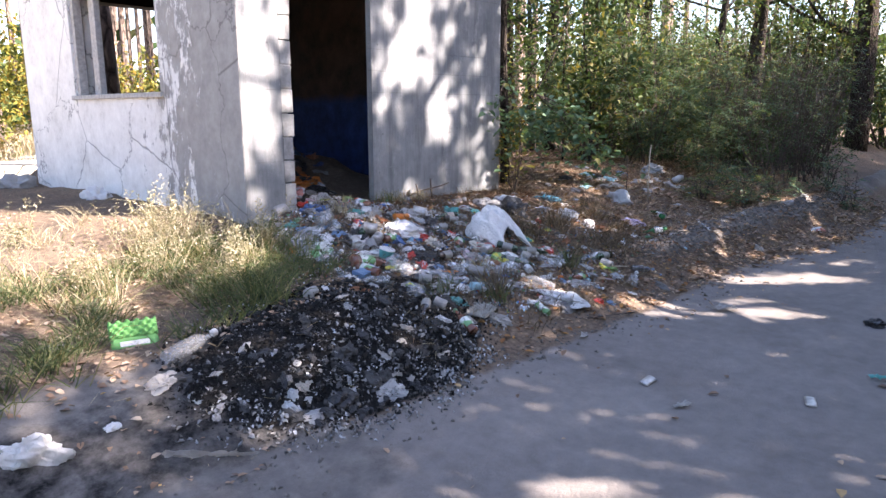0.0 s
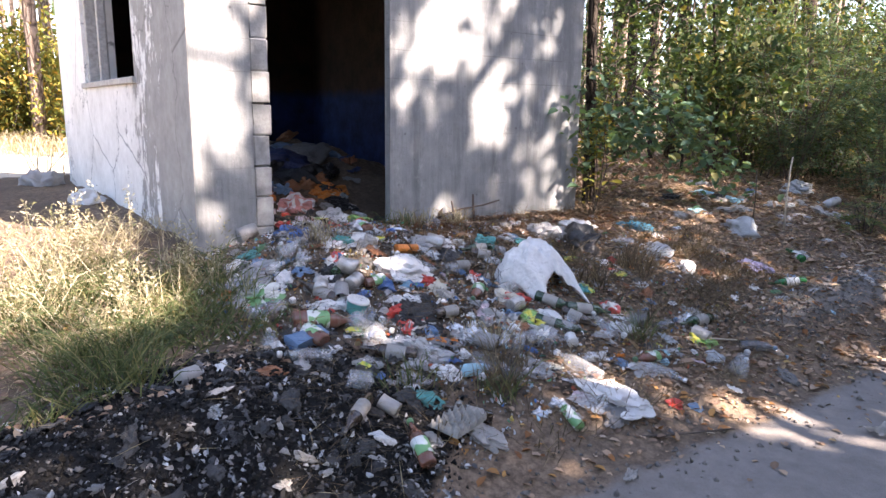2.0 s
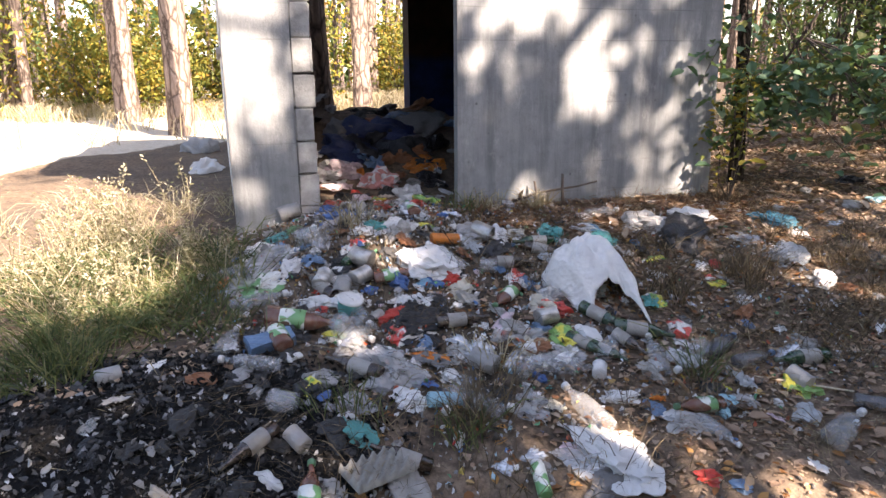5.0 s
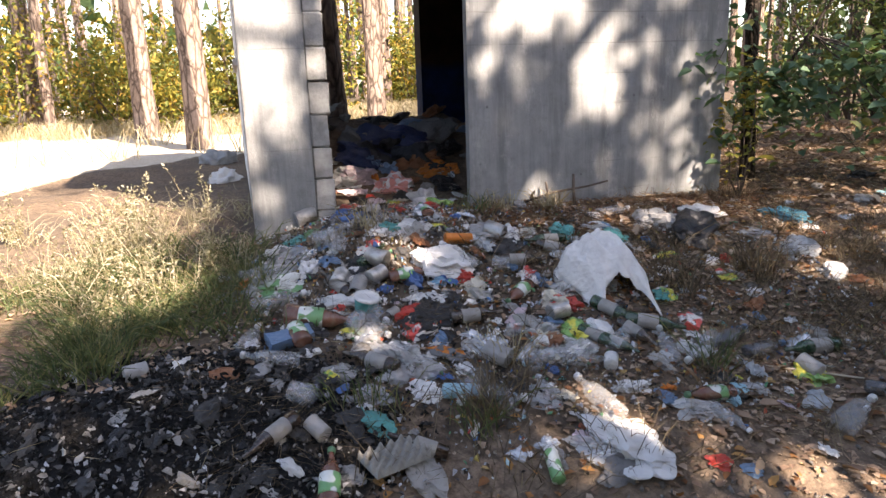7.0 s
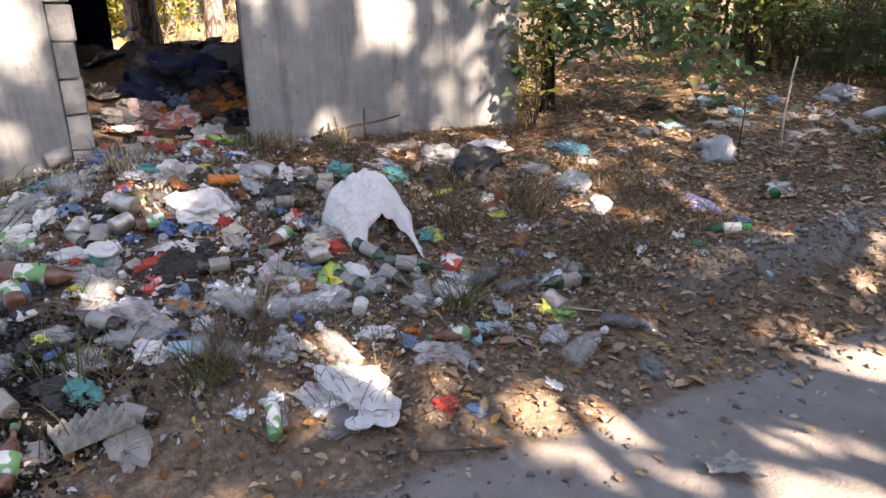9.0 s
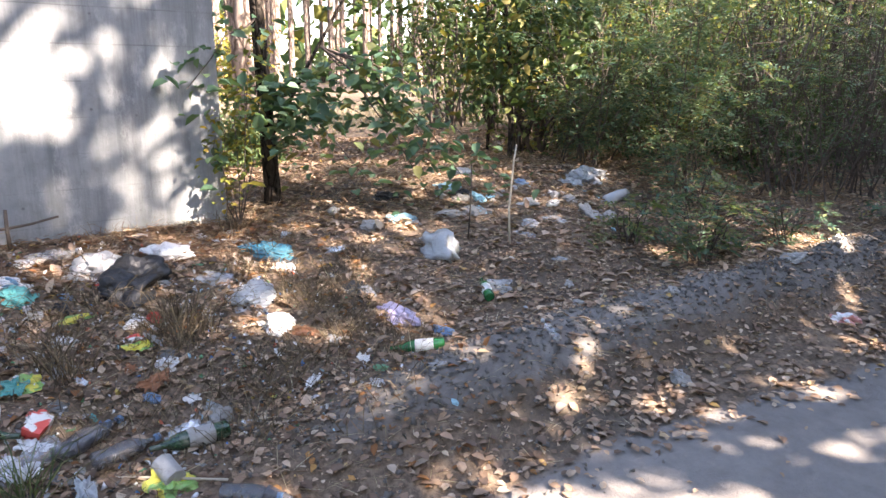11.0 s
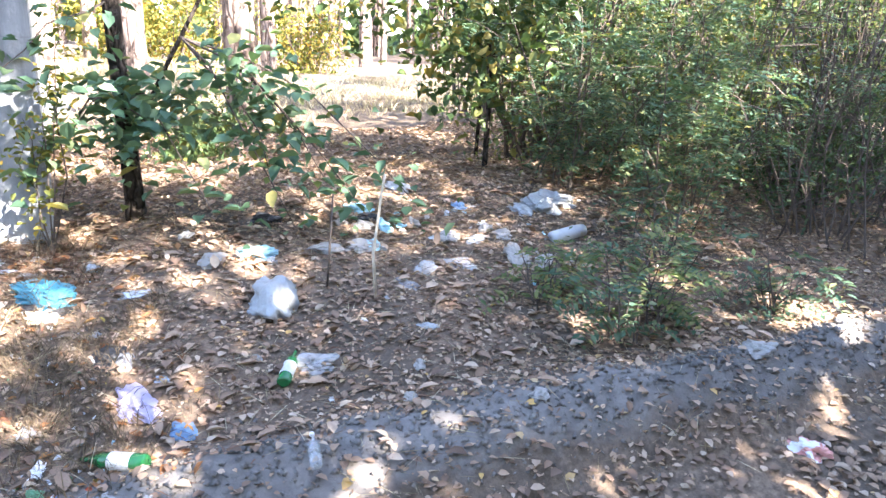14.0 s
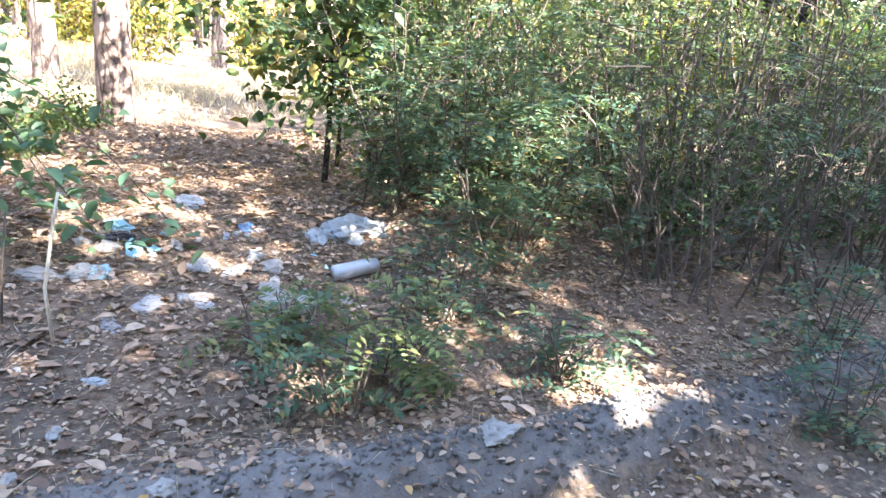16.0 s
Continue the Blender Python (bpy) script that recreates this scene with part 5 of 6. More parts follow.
def egg_tray(x, y, nx, ny, pitch, mat, yaw, tilt, label, lid=False):
    ob = new("egg_tray")
    ob.matrix_world = Matrix.Translation((x, y, ground_z(x, y) + 0.05 + 0.5 * ny * pitch * math.sin(tilt))) @ Matrix.Rotation(yaw, 4, "Z") @ Matrix.Rotation(tilt, 4, "X")
    k = 8
    w, h = nx * k + 1, ny * k + 1
    bm = bmesh.new()
    g = []
    for j in range(h):
        for i in range(w):
            a = math.cos(math.tau * i / k) * math.cos(math.tau * j / k)
            g.append(bm.verts.new(((i / k - nx / 2) * pitch, (j / k - ny / 2) * pitch, 0.018 * a + 0.006 * noise.noise(Vector((i * 0.3, j * 0.3, x))))))
    for j in range(h - 1):
        for i in range(w - 1):
            bm.faces.new((g[j * w + i], g[j * w + i + 1], g[(j + 1) * w + i + 1], g[(j + 1) * w + i]))
    rim = bmesh.ops.extrude_edge_only(bm, edges=[e for e in bm.edges if e.is_boundary])
    for v in rim["geom"]:
        if isinstance(v, bmesh.types.BMVert):
            v.co = Vector((v.co.x * 1.04, v.co.y * 1.05, -0.02))
    part("tray", bm, mat, ob, smooth_shade=True)
    if lid:
        bm = bmesh.new()
        box(bm, -nx * pitch / 2, nx * pitch / 2, -ny * pitch * 1.45, -ny * pitch / 2 - 0.006, -0.02, 0.004)
        bmesh.ops.bevel(bm, geom=bm.edges[:], offset=0.01, segments=2, affect="EDGES")
        part("lid", bm, mat, ob, "flat folded-open lid")
        bm = bmesh.new()
        box(bm, -nx * pitch * 0.32, nx * pitch * 0.3, -ny * pitch * 1.15, -ny * pitch * 0.85, 0.0045, 0.007)
        part("label", bm, FILM["white"], ob, "white paper strip")
    return tagged(ob, label, "egg tray")


def carton(x, y, sx, sy, sz, mat, yaw, label):
    s = next_seed()
    ob = new("carton")
    settle(ob, x, y, yaw)
    bm = bmesh.new()
    box(bm, -sx / 2, sx / 2, -sy / 2, sy / 2, 0, sz)
    bmesh.ops.subdivide_edges(bm, edges=bm.edges[:], cuts=3, use_grid_fill=True)
    for v in bm.verts:
        v.co += noise.noise_vector(v.co * 14 + Vector((s, 0, 0))) * 0.014
    part("box", bm, mat, ob)
    return tagged(ob, label, "carton")


def draped_bag():
    """The big white bag slung over bottles: a hood open towards the road, one long tail and one short."""
    n = 52
    bm = bmesh.new()
    g = []
    for j in range(n):
        v = j / (n - 1)
        for i in range(n):
            u = 2 * i / (n - 1) - 1
            tail = 0.16 * math.exp(-((u - 0.84) / 0.17) ** 2) + 0.09 * math.exp(-((u + 0.62) / 0.13) ** 2)
            lift = 0.12 * smooth(1.0, 0.3, abs(u + 0.02)) * (1 - math.exp(-((u + 0.62) / 0.16) ** 2))
            back, crest, front = Vector((3.90 - 0.05 * u * u, -0.02)), Vector((3.74 - 0.05 * u, 0.46 * (1 - abs(u) ** 2.6) ** 0.6)), Vector((3.52 - tail - 0.03 * u, lift - 0.01))
            p = back * (1 - v) ** 2 + crest * (2 * v * (1 - v)) + front * v * v
            x = 4.04 + 0.2 * u * (0.82 + 0.24 * math.sin(math.pi * min(1.0, v * 1.15))) + 0.03 * v
            q = Vector((u * 1.5, v * 3, 3))
            dent = noise.voronoi(q * 1.5 + noise.noise_vector(q) * 0.4)[0][0] * 0.10 + noise.voronoi(q * 3.4)[0][0] * 0.04 - 0.06
            fold = 0.012 * math.sin(u * 11 + 2.5 * noise.noise(q)) * v
            low = ground_z(x, p.x) + 0.008
            g.append(bm.verts.new((x + 0.015 * noise.noise(q * 2.1), p.x + 0.5 * dent, max(low, low + p.y + dent + fold))))
    for j in range(n - 1):
        for i in range(n - 1):
            bm.faces.new((g[j * n + i], g[j * n + i + 1], g[(j + 1) * n + i + 1], g[(j + 1) * n + i]))
    ob = new("carrier_bag", from_bm("carrier_bag", bm, FILM["white"], True))
    md = ob.modifiers.new("thickness", "SOLIDIFY")
    md.thickness = 0.002
    tagged(ob, "large white plastic bag slung open over glass bottles", "litter")


draped_bag()
egg_tray(0.80, 3.72, 5, 2, 0.05, mat_plain("green_card", (0.11, 0.29, 0.09), 0.7, 0.15, 20), -0.3, 0.8, "open green egg carton lying in the grass", True)
egg_tray(2.72, 2.72, 5, 3, 0.044, mat_plain("grey_pulp_card", (0.26, 0.245, 0.215), 0.9, 0.25, 15), 0.35, 0.12, "grey moulded egg tray, dirty and torn")
carton(2.43, 3.58, 0.2, 0.09, 0.05, FILM["bluegrey"], 0.25, "blue and white food carton, crushed")
carton(3.9, 7.3, 0.5, 0.34, 0.09, FILM["rust"], 0.4, "flattened brown cardboard box inside the hut")
carton(4.32, 3.28, 0.09, 0.07, 0.05, FILM["redwhite"], 0.9, "small red carton on the bank")

# ---------------------------------------------------------------- rubbish: things that stand out
bag(3.60, 6.95, 0.55, "navy", 0.6, "dark blue tarpaulin heaped inside the hut")
bag(3.98, 7.35, 0.40, "darkgrey", 0.6, "dark grey cloth heaped inside the hut")
bag(3.80, 6.55, 0.42, "black", 0.6, "black bag heaped inside the hut")
bag(3.35, 6.75, 0.42, "black", 0.6, "black bag heaped inside the hut")
bag(3.90, 6.25, 0.26, "orange", 0.4, "orange plastic bag inside the hut")
bag(3.45, 5.95, 0.30, "pinkred", 0.6, "pink and white bag in the doorway")
bag(3.62, 5.62, 0.26, "white", 0.6, "white crumpled bag in the doorway")
bag(3.30, 5.34, 0.15, "red", 0.5, "red wrapper in the doorway")
bag(3.56, 5.25, 0.17, "blue", 0.4, "blue wrapper in the doorway")
bag(3.28, 4.05, 0.29, "white", 0.5, "white crumpled plastic carrier bag lying on the rubbish")
bag(4.83, 4.38, 0.27, "grey", 0.5, "grey translucent plastic bag beside the wall")
bag(4.94, 4.13, 0.35, "black", 0.6, "black bin bag lying beside the wall")
bag(5.18, 4.39, 0.24, "white", 0.5, "white plastic bag on top of a black one")
bag(3.22, 6.25, 0.29, "pinkish", 0.6, "pale pink plastic bag bulging in the doorway")
bag(3.06, 6.24, 0.19, "white", 0.6, "white plastic bag in the doorway")
bag(3.69, 6.88, 0.32, "black", 0.7, "black bin bag heaped inside the doorway")
bag(3.32, 6.61, 0.50, "navy", 0.45, "dark blue tarpaulin heaped inside the hut")
bag(3.79, 6.47, 0.35, "rust", 0.5, "rust-brown cloth inside the hut")
bag(4.13, 6.74, 0.26, "black", 0.7, "dark bin bag in the gloom of the hut")
bag(3.96, 7.20, 0.17, "white", 0.7, "white bag on the heap inside the hut")
bag(2.91, 3.32, 0.23, "film", 0.5, "clear crumpled plastic film")
bag(2.77, 3.53, 0.16, "film", 0.5, "clear dented plastic wrapping")
bag(2.70, 3.08, 0.19, "film", 0.35, "flattened clear plastic bag on the ash")
bag(2.61, 3.30, 0.12, "film", 0.5, "clear plastic wrapping by the ash")
bag(2.94, 3.10, 0.14, "white", 0.45, "white printed paper bag, crumpled")
bag(2.39, 4.22, 0.25, "film", 0.35, "clear plastic bag half buried in rubbish")
bag(2.53, 4.40, 0.23, "film", 0.35, "thin clear plastic sheet at the foot of the wall")
bag(2.59, 4.22, 0.14, "white", 0.5, "crumpled white plastic wrapper")
bag(2.82, 3.89, 0.20, "white", 0.35, "bright white crumpled paper")
bag(2.68, 3.91, 0.15, "white", 0.4, "torn white paper ball")
bag(3.10, 3.96, 0.13, "blue", 0.9, "blue rag on the rubbish")
bag(2.96, 4.27, 0.11, "blue", 0.6, "bright blue plastic scrap")
bag(2.73, 4.06, 0.09, "blue", 0.5, "small blue wrapper")
bag(3.23, 3.91, 0.10, "skyblue", 0.5, "sky blue crumpled wrapper")
bag(3.10, 3.64, 0.30, "black", 0.25, "black torn plastic sheet")
bag(4.11, 4.26, 0.15, "teal", 0.8, "turquoise crumpled plastic bag")
bag(4.42, 4.18, 0.14, "teal", 0.5, "turquoise and white shredded bag")
bag(4.38, 4.30, 0.18, "white", 0.3, "white stringy plastic scraps")
bag(3.77, 4.27, 0.17, "white", 0.4, "white rag with dark stains")
bag(3.62, 4.31, 0.20, "grey", 0.4, "grey plastic film")
bag(3.60, 2.64, 0.30, "bright", 0.35, "large translucent white bag spread at the road edge")
bag(3.50, 2.67, 0.16, "film", 0.35, "clear film trailing from a bag")
bag(4.00, 2.75, 0.20, "film", 0.3, "long clear plastic film on leaves")
bag(3.53, 2.55, 0.16, "darkgrey", 0.3, "dirty grey cloth on the ground")
bag(2.81, 2.68, 0.17, "dirty", 0.35, "dirty grey rag at the edge of the ash")
bag(3.78, 2.93, 0.13, "white", 0.35, "torn white plastic sheet")
bag(4.25, 2.85, 0.09, "cyan", 0.5, "light blue plastic scrap in the grass")
bag(4.84, 3.80, 0.10, "white", 0.6, "white wrapper beside a red one")
bag(4.92, 3.80, 0.09, "red", 0.6, "red wrapper on dry grass")
bag(4.34, 3.32, 0.10, "redwhite", 0.6, "red and white snack packet")
bag(2.26, 4.21, 0.11, "orange", 0.5, "orange plastic scrap in the grass")
bag(2.41, 4.14, 0.24, "greenpk", 0.3, "flat green and white plastic packet")
bag(2.19, 4.17, 0.15, "film", 0.3, "clear wrapper in the grass")
bag(3.18, 5.53, 0.18, "red", 0.6, "red plastic bag in the doorway")
bag(3.34, 6.25, 0.10, "orange", 0.8, "small orange ball-shaped wrapper")
bag(3.02, 3.54, 0.10, "redwhite", 0.5, "red foil snack packet")
bag(3.12, 3.48, 0.09, "bluegrey", 0.4, "blue plastic lid, flat")
bag(3.60, 3.41, 0.16, "film", 0.4, "clear wrapper on the rubbish")
bag(3.52, 3.55, 0.11, "pinkish", 0.5, "pale pink wrapper")
bag(3.76, 3.38, 0.14, "yellowg", 0.5, "yellow and green snack bag")
bag(3.43, 2.99, 0.15, "film", 0.4, "clear plastic wrapping, torn")
bag(3.38, 2.93, 0.12, "film", 0.4, "crumpled clear plastic")
bag(3.18, 2.71, 0.07, "foil", 0.5, "crumpled silver foil")
bag(3.31, 2.73, 0.08, "foil", 0.5, "silver and blue foil wrapper")
bag(4.01, 2.45, 0.07, "bluegrey", 0.3, "blue and grey wrapper at the road edge")
bag(3.91, 2.50, 0.08, "red", 0.4, "flat red packet on leaves")
bag(4.37, 2.46, 0.10, "white", 0.15, "white printed paper flat on the road edge")
bag(4.94, 3.11, 0.13, "dirty", 0.5, "yellowed crumpled paper")
bag(4.22, 3.12, 0.11, "white", 0.6, "white plastic pot, crushed")
bag(4.03, 3.08, 0.11, "dirty", 0.5, "dirty paper on the bank")
bag(3.72, 3.25, 0.16, "film", 0.4, "clear wrapper on glass bottles")
bag(2.14, 3.33, 0.11, "rust", 0.35, "rusty brown card in the ash")
bag(2.36, 2.75, 0.08, "white", 0.5, "white frayed scrap on the ash")
bag(2.35, 3.22, 0.07, "grey", 0.4, "grey burnt plastic lump")
bag(2.30, 3.35, 0.10, "grey", 0.4, "melted grey plastic lump")
bag(2.50, 3.46, 0.08, "white", 0.5, "white plastic scrap on the ash")
bag(3.09, 4.02, 0.09, "white", 0.4, "white scrap in the rubbish")
bag(2.00, 9.81, 0.42, "grey", 0.7, "grey plastic sack leaning on the hut")
bag(2.13, 7.58, 0.35, "white", 0.6, "white woven sack beside the hut")
bag(6.70, 3.88, 0.44, "bluewhite", 0.6, "clear plastic bag full of rubbish")
bag(5.39, 3.76, 0.27, "bluewhite", 0.5, "small white plastic bag on dry grass")
bag(5.92, 3.62, 0.16, "black", 0.5, "black lump on the bank")
bag(5.69, 4.19, 0.33, "tealdark", 0.35, "teal cloth on the fallen leaves")
bag(5.70, 3.98, 0.12, "white", 0.4, "white wrapper on the fallen leaves")
bag(6.07, 4.09, 0.13, "foil", 0.35, "silver tray among the fallen leaves")
bag(5.98, 3.30, 0.20, "lilac", 0.4, "lilac plastic bag on the bank")
bag(6.72, 3.36, 0.18, "film", 0.5, "clear wrapper on the bank")
bag(6.12, 3.12, 0.13, "bluegrey", 0.4, "blue plastic lid")
bag(7.09, 2.36, 0.13, "white", 0.6, "white crumpled paper on the road")
bag(7.55, 4.86, 0.22, "cyan", 0.4, "pale blue plastic bag lying on the fallen leaves")
bag(8.80, 4.50, 0.36, "bluewhite", 0.5, "bluish white bag heap under the bushes")
bag(8.21, 3.91, 0.24, "dirty", 0.5, "dirty white bag under the bushes")
bag(8.36, 3.83, 0.18, "dirty", 0.5, "dirty white plastic in the leaves")
bag(6.74, 4.34, 0.23, "cyan", 0.3, "pale blue plastic sheet in the leaves")
bag(6.48, 4.34, 0.16, "dirty", 0.4, "dirty white scrap in the leaves")
bag(6.90, 4.78, 0.18, "black", 0.6, "black bag under the trees")
bag(7.35, 4.29, 0.18, "dirty", 0.4, "dirty plastic in the leaves")
bag(8.77, 2.59, 0.19, "dirty", 0.5, "white plastic tuft at the road edge")
bag(5.97, 3.59, 0.10, "film", 0.4, "clear scrap in the leaves")
bag(5.30, 4.01, 0.17, "film", 0.3, "clear sheet in dry grass")
bag(4.19, 2.81, 0.09, "cyan", 0.5, "turquoise wrapper on the bank")
bag(4.85, 2.42, 0.14, "darkgrey", 0.3, "dark film at the road edge")
bag(7.14, 4.32, 0.20, "white", 0.3, "white pad on the fallen leaves")
bag(7.41, 4.30, 0.15, "cyan", 0.4, "light blue cloth on the fallen leaves")
bag(7.60, 4.53, 0.13, "cyan", 0.7, "light blue plastic bag")
bag(7.47, 4.58, 0.13, "white", 0.6, "white plastic cup-shaped scrap")
bag(7.55, 4.68, 0.18, "black", 0.3, "dark rag in the leaves")
bag(7.82, 4.56, 0.16, "dirty", 0.5, "dirty paper in the leaves")
bag(7.93, 4.28, 0.19, "dirty", 0.4, "dirty white plastic bag")
bag(8.20, 4.26, 0.14, "white", 0.6, "white plastic bag in the leaves")
bag(8.07, 4.16, 0.13, "bluewhite", 0.4, "bluish plastic scrap")
bag(8.00, 5.19, 0.24, "bluewhite", 0.3, "torn bluish plastic in the leaves")
bag(8.27, 4.71, 0.19, "bluegrey", 0.3, "blue plastic scrap below the bush")
bag(8.95, 4.52, 0.34, "bluewhite", 0.5, "heap of white and blue bags below the bush")
bag(8.62, 4.45, 0.20, "bluewhite", 0.5, "white bag below the bush")
bag(8.56, 3.81, 0.14, "white", 0.5, "white bag on the fallen leaves")
bag(8.41, 3.88, 0.14, "dirty", 0.4, "dirty white bag on the fallen leaves")
bag(7.61, 3.96, 0.18, "film", 0.25, "clear film among the leaves")
bag(7.83, 3.94, 0.19, "film", 0.25, "clear film on the leaves")
bag(7.43, 3.84, 0.15, "film", 0.25, "torn clear film on the leaves")
bag(7.34, 3.43, 0.10, "bluewhite", 0.4, "small bluish scrap in the leaves")
bag(7.19, 3.22, 0.09, "white", 0.5, "white wrapper in the leaves")
bag(7.04, 3.02, 0.09, "white", 0.5, "white scrap in the leaves")
bag(7.50, 2.70, 0.10, "white", 0.6, "white torn paper standing in the leaves")
bag(9.45, 2.58, 0.17, "white", 0.5, "white feathery plastic lump on the bank")
bag(8.65, 2.18, 0.17, "pinkred", 0.6, "pink and white bag at the road edge")
bag(8.27, 4.16, 0.14, "dirty", 0.4, "dirty white plastic in the leaves")
bag(0.03, 2.96, 0.19, "white", 1.25, "white foam lump at the road edge")
bag(0.69, 3.14, 0.19, "dirty", 0.35, "dirty white film at the edge of the ash")
bag(0.58, 2.57, 0.25, "dirty", 0.15, "long dirty plastic strip at the road edge")
bag(0.35, 2.95, 0.06, "white", 0.5, "white scrap on bare soil")
bag(1.61, 2.44, 0.16, "film", 0.4, "clear film at the edge of the ash")
bag(1.17, 2.52, 0.12, "grey", 0.3, "grey scrap at the road edge")
bag(5.05, 0.82, 0.17, "black", 0.6, "black plastic lump on the road")
bag(3.92, 0.58, 0.15, "teal", 0.2, "turquoise scrap on the road")
bag(0.47, 3.93, 0.12, "dirty", 0.4, "dirty paper in the grass")
bag(2.76, 1.30, 0.10, "dirty", 0.15, "grey paper scrap on the road")
bag(4.64, 1.82, 0.20, "dirty", 0.1, "flattened white film on the road")
bag(3.25, 2.24, 0.11, "dirty", 0.15, "pale scrap on the road")
bag(2.96, 5.02, 0.14, "red", 0.6, "red wrapper at the threshold")
bag(2.92, 4.69, 0.17, "blue", 0.5, "blue plastic wrapper at the threshold")
bottle(2.58, 3.70, 0.34, "brown_pet", -14, "large brown plastic bottle with a green and white label")
bottle(2.79, 3.59, 0.25, "clear", -50, "dented clear plastic bottle")
bottle(2.26, 3.62, 0.24, "clear", 70, "dirty clear plastic bottle standing askew")
bottle(2.95, 3.71, 0.20, "dark", 40, "dark bottle with a white label")
bottle(4.00, 3.45, 0.26, "darkgreen", -60, "green glass bottle under a white bag")
bottle(3.83, 3.29, 0.22, "darkgreen", -60, "dark green glass bottle with a pale label")
bottle(4.02, 3.27, 0.23, "dark", -65, "brown glass bottle under a white bag")
bottle(3.91, 3.23, 0.19, "darkgreen", -55, "green glass bottle with a dirty label")
bottle(3.65, 3.17, 0.29, "clear", -25, "clear plastic bottle with a white cap")
bottle(4.08, 2.67, 0.18, "clear", -75, "small clear bottle on the fallen leaves")
bottle(2.48, 2.68, 0.23, "brown_pet", 80, "brown plastic bottle with a green label")
bottle(4.49, 3.18, 0.24, "smoke", 30, "smoky plastic bottle, dented")
bottle(4.57, 3.06, 0.24, "smoke", 10, "smoky plastic bottle on the bank")
bottle(4.62, 2.59, 0.28, "clear", 20, "dirty clear plastic bottle on the bank")
bottle(3.89, 4.29, 0.16, "clear", 100, "small clear plastic bottle")
bottle(0.95, 3.33, 0.34, "clear", 12, "flattened clear plastic bottle in the grass")
bottle(5.87, 3.00, 0.26, "green", 140, "green glass beer bottle with a white label")
bottle(6.60, 3.34, 0.24, "green", 60, "green glass bottle with white film round it")
bottle(6.51, 2.76, 0.13, "clear", 80, "small clear bottle in the leaves")
bottle(4.86, 2.63, 0.21, "smoke", -40, "dark plastic bottle on the bank")
bottle(4.95, 2.57, 0.14, "smoke", -50, "dark bottle with a blue cap")
bottle(4.60, 2.56, 0.20, "clear", 25, "dirty clear bottle on the bank")
bottle(4.45, 3.17, 0.23, "smoke", 30, "dark dented bottle on the bank")
bottle(8.72, 4.07, 0.27, "grey", 5, "grey plastic tube below the bush")
can(2.92, 4.00, 0.10, "tin", 30, "open tin can")
can(3.45, 4.27, 0.16, "orange_can", 0, "orange and white tube lying on the rubbish")
can(1.81, 3.39, 0.09, "greycup", 20, "grey plastic cup on the ash")
can(3.28, 2.61, 0.13, "green_can", 80, "green and white spray can")
can(3.72, 3.51, 0.10, "tin", 10, "tin can with a yellowed label")
can(3.06, 3.06, 0.14, "cyan_can", 5, "pale blue cardboard tube")
can(2.93, 1.60, 0.22, "tin", 0, "flattened tin can on the road")
can(3.27, 0.79, 0.13, "tin", 20, "crushed drink can on the road")
can(3.79, 3.11, 0.07, "whitecap", 60, "white plastic cup")
can(2.71, 4.40, 0.13, "glass", 0, "clear plastic jar")
can(2.67, 4.97, 0.13, "greycup", 10, "grey plastic pot")
tub(2.81, 3.78, 0.12, "white and green round plastic tub")

# ---------------------------------------------------------------- rubbish: the rest of the heap
def heap_weight(x, y):
    w = 0.0
    w = max(w, smooth(1.1, 0.3, abs(x - (3.0 + 0.1 * (y - 4)))) * smooth(2.7, 3.3, y) * smooth(5.6, 4.9, y))
    w = max(w, 0.75 * smooth(0.85, 0.3, abs(x - 2.6)) * smooth(2.5, 3.0, y) * smooth(4.2, 3.7, y))
    w = max(w, 0.5 * smooth(2.2, 3.0, x) * smooth(4.9, 4.2, x) * smooth(2.5, 2.9, y) * smooth(4.9, 4.2, y))
    w = max(w, 0.28 * smooth(4.0, 4.6, x) * smooth(6.2, 5.2, x) * smooth(2.6, 3.0, y) * smooth(4.6, 4.0, y))
    w = max(w, 0.22 * smooth(2.6, 3.2, x) * smooth(5.7, 5.0, x) * smooth(4.0, 4.4, y) * smooth(4.95, 4.8, y))
    if 2.9 < x < 4.6 and y > 5.0:
        w = max(w, 0.95 * smooth(9.2, 8.0, y))
    return w


def off_ash(x, y):
    return heap_weight(x, y) * (1 - 0.93 * smooth(1.6, 1.0, ((x - 1.75) / 1.05) ** 2 + ((y - 3.0) / 0.68) ** 2))


WORDS = {"navy": "dark blue tarpaulin", "cyan": "pale blue plastic", "white": "white plastic", "grey": "grey plastic", "dirty": "dirty white paper", "film": "clear plastic film", "blue": "blue plastic", "bluewhite": "bluish white plastic", "cream": "cream paper", "skyblue": "sky blue plastic", "black": "black plastic",
         "red": "red plastic", "greenp": "green plastic", "teal": "turquoise plastic", "yellow": "yellow plastic", "pinkish": "pale pink plastic", "foil": "silver foil", "burnt": "burnt dark plastic", "orange": "orange plastic", "darkgrey": "dark grey cloth", "bluegrey": "blue-grey plastic", "yellowg": "yellow-green printed film", "redwhite": "red-white printed film", "rust": "brown card"}
rh = random.Random(91)


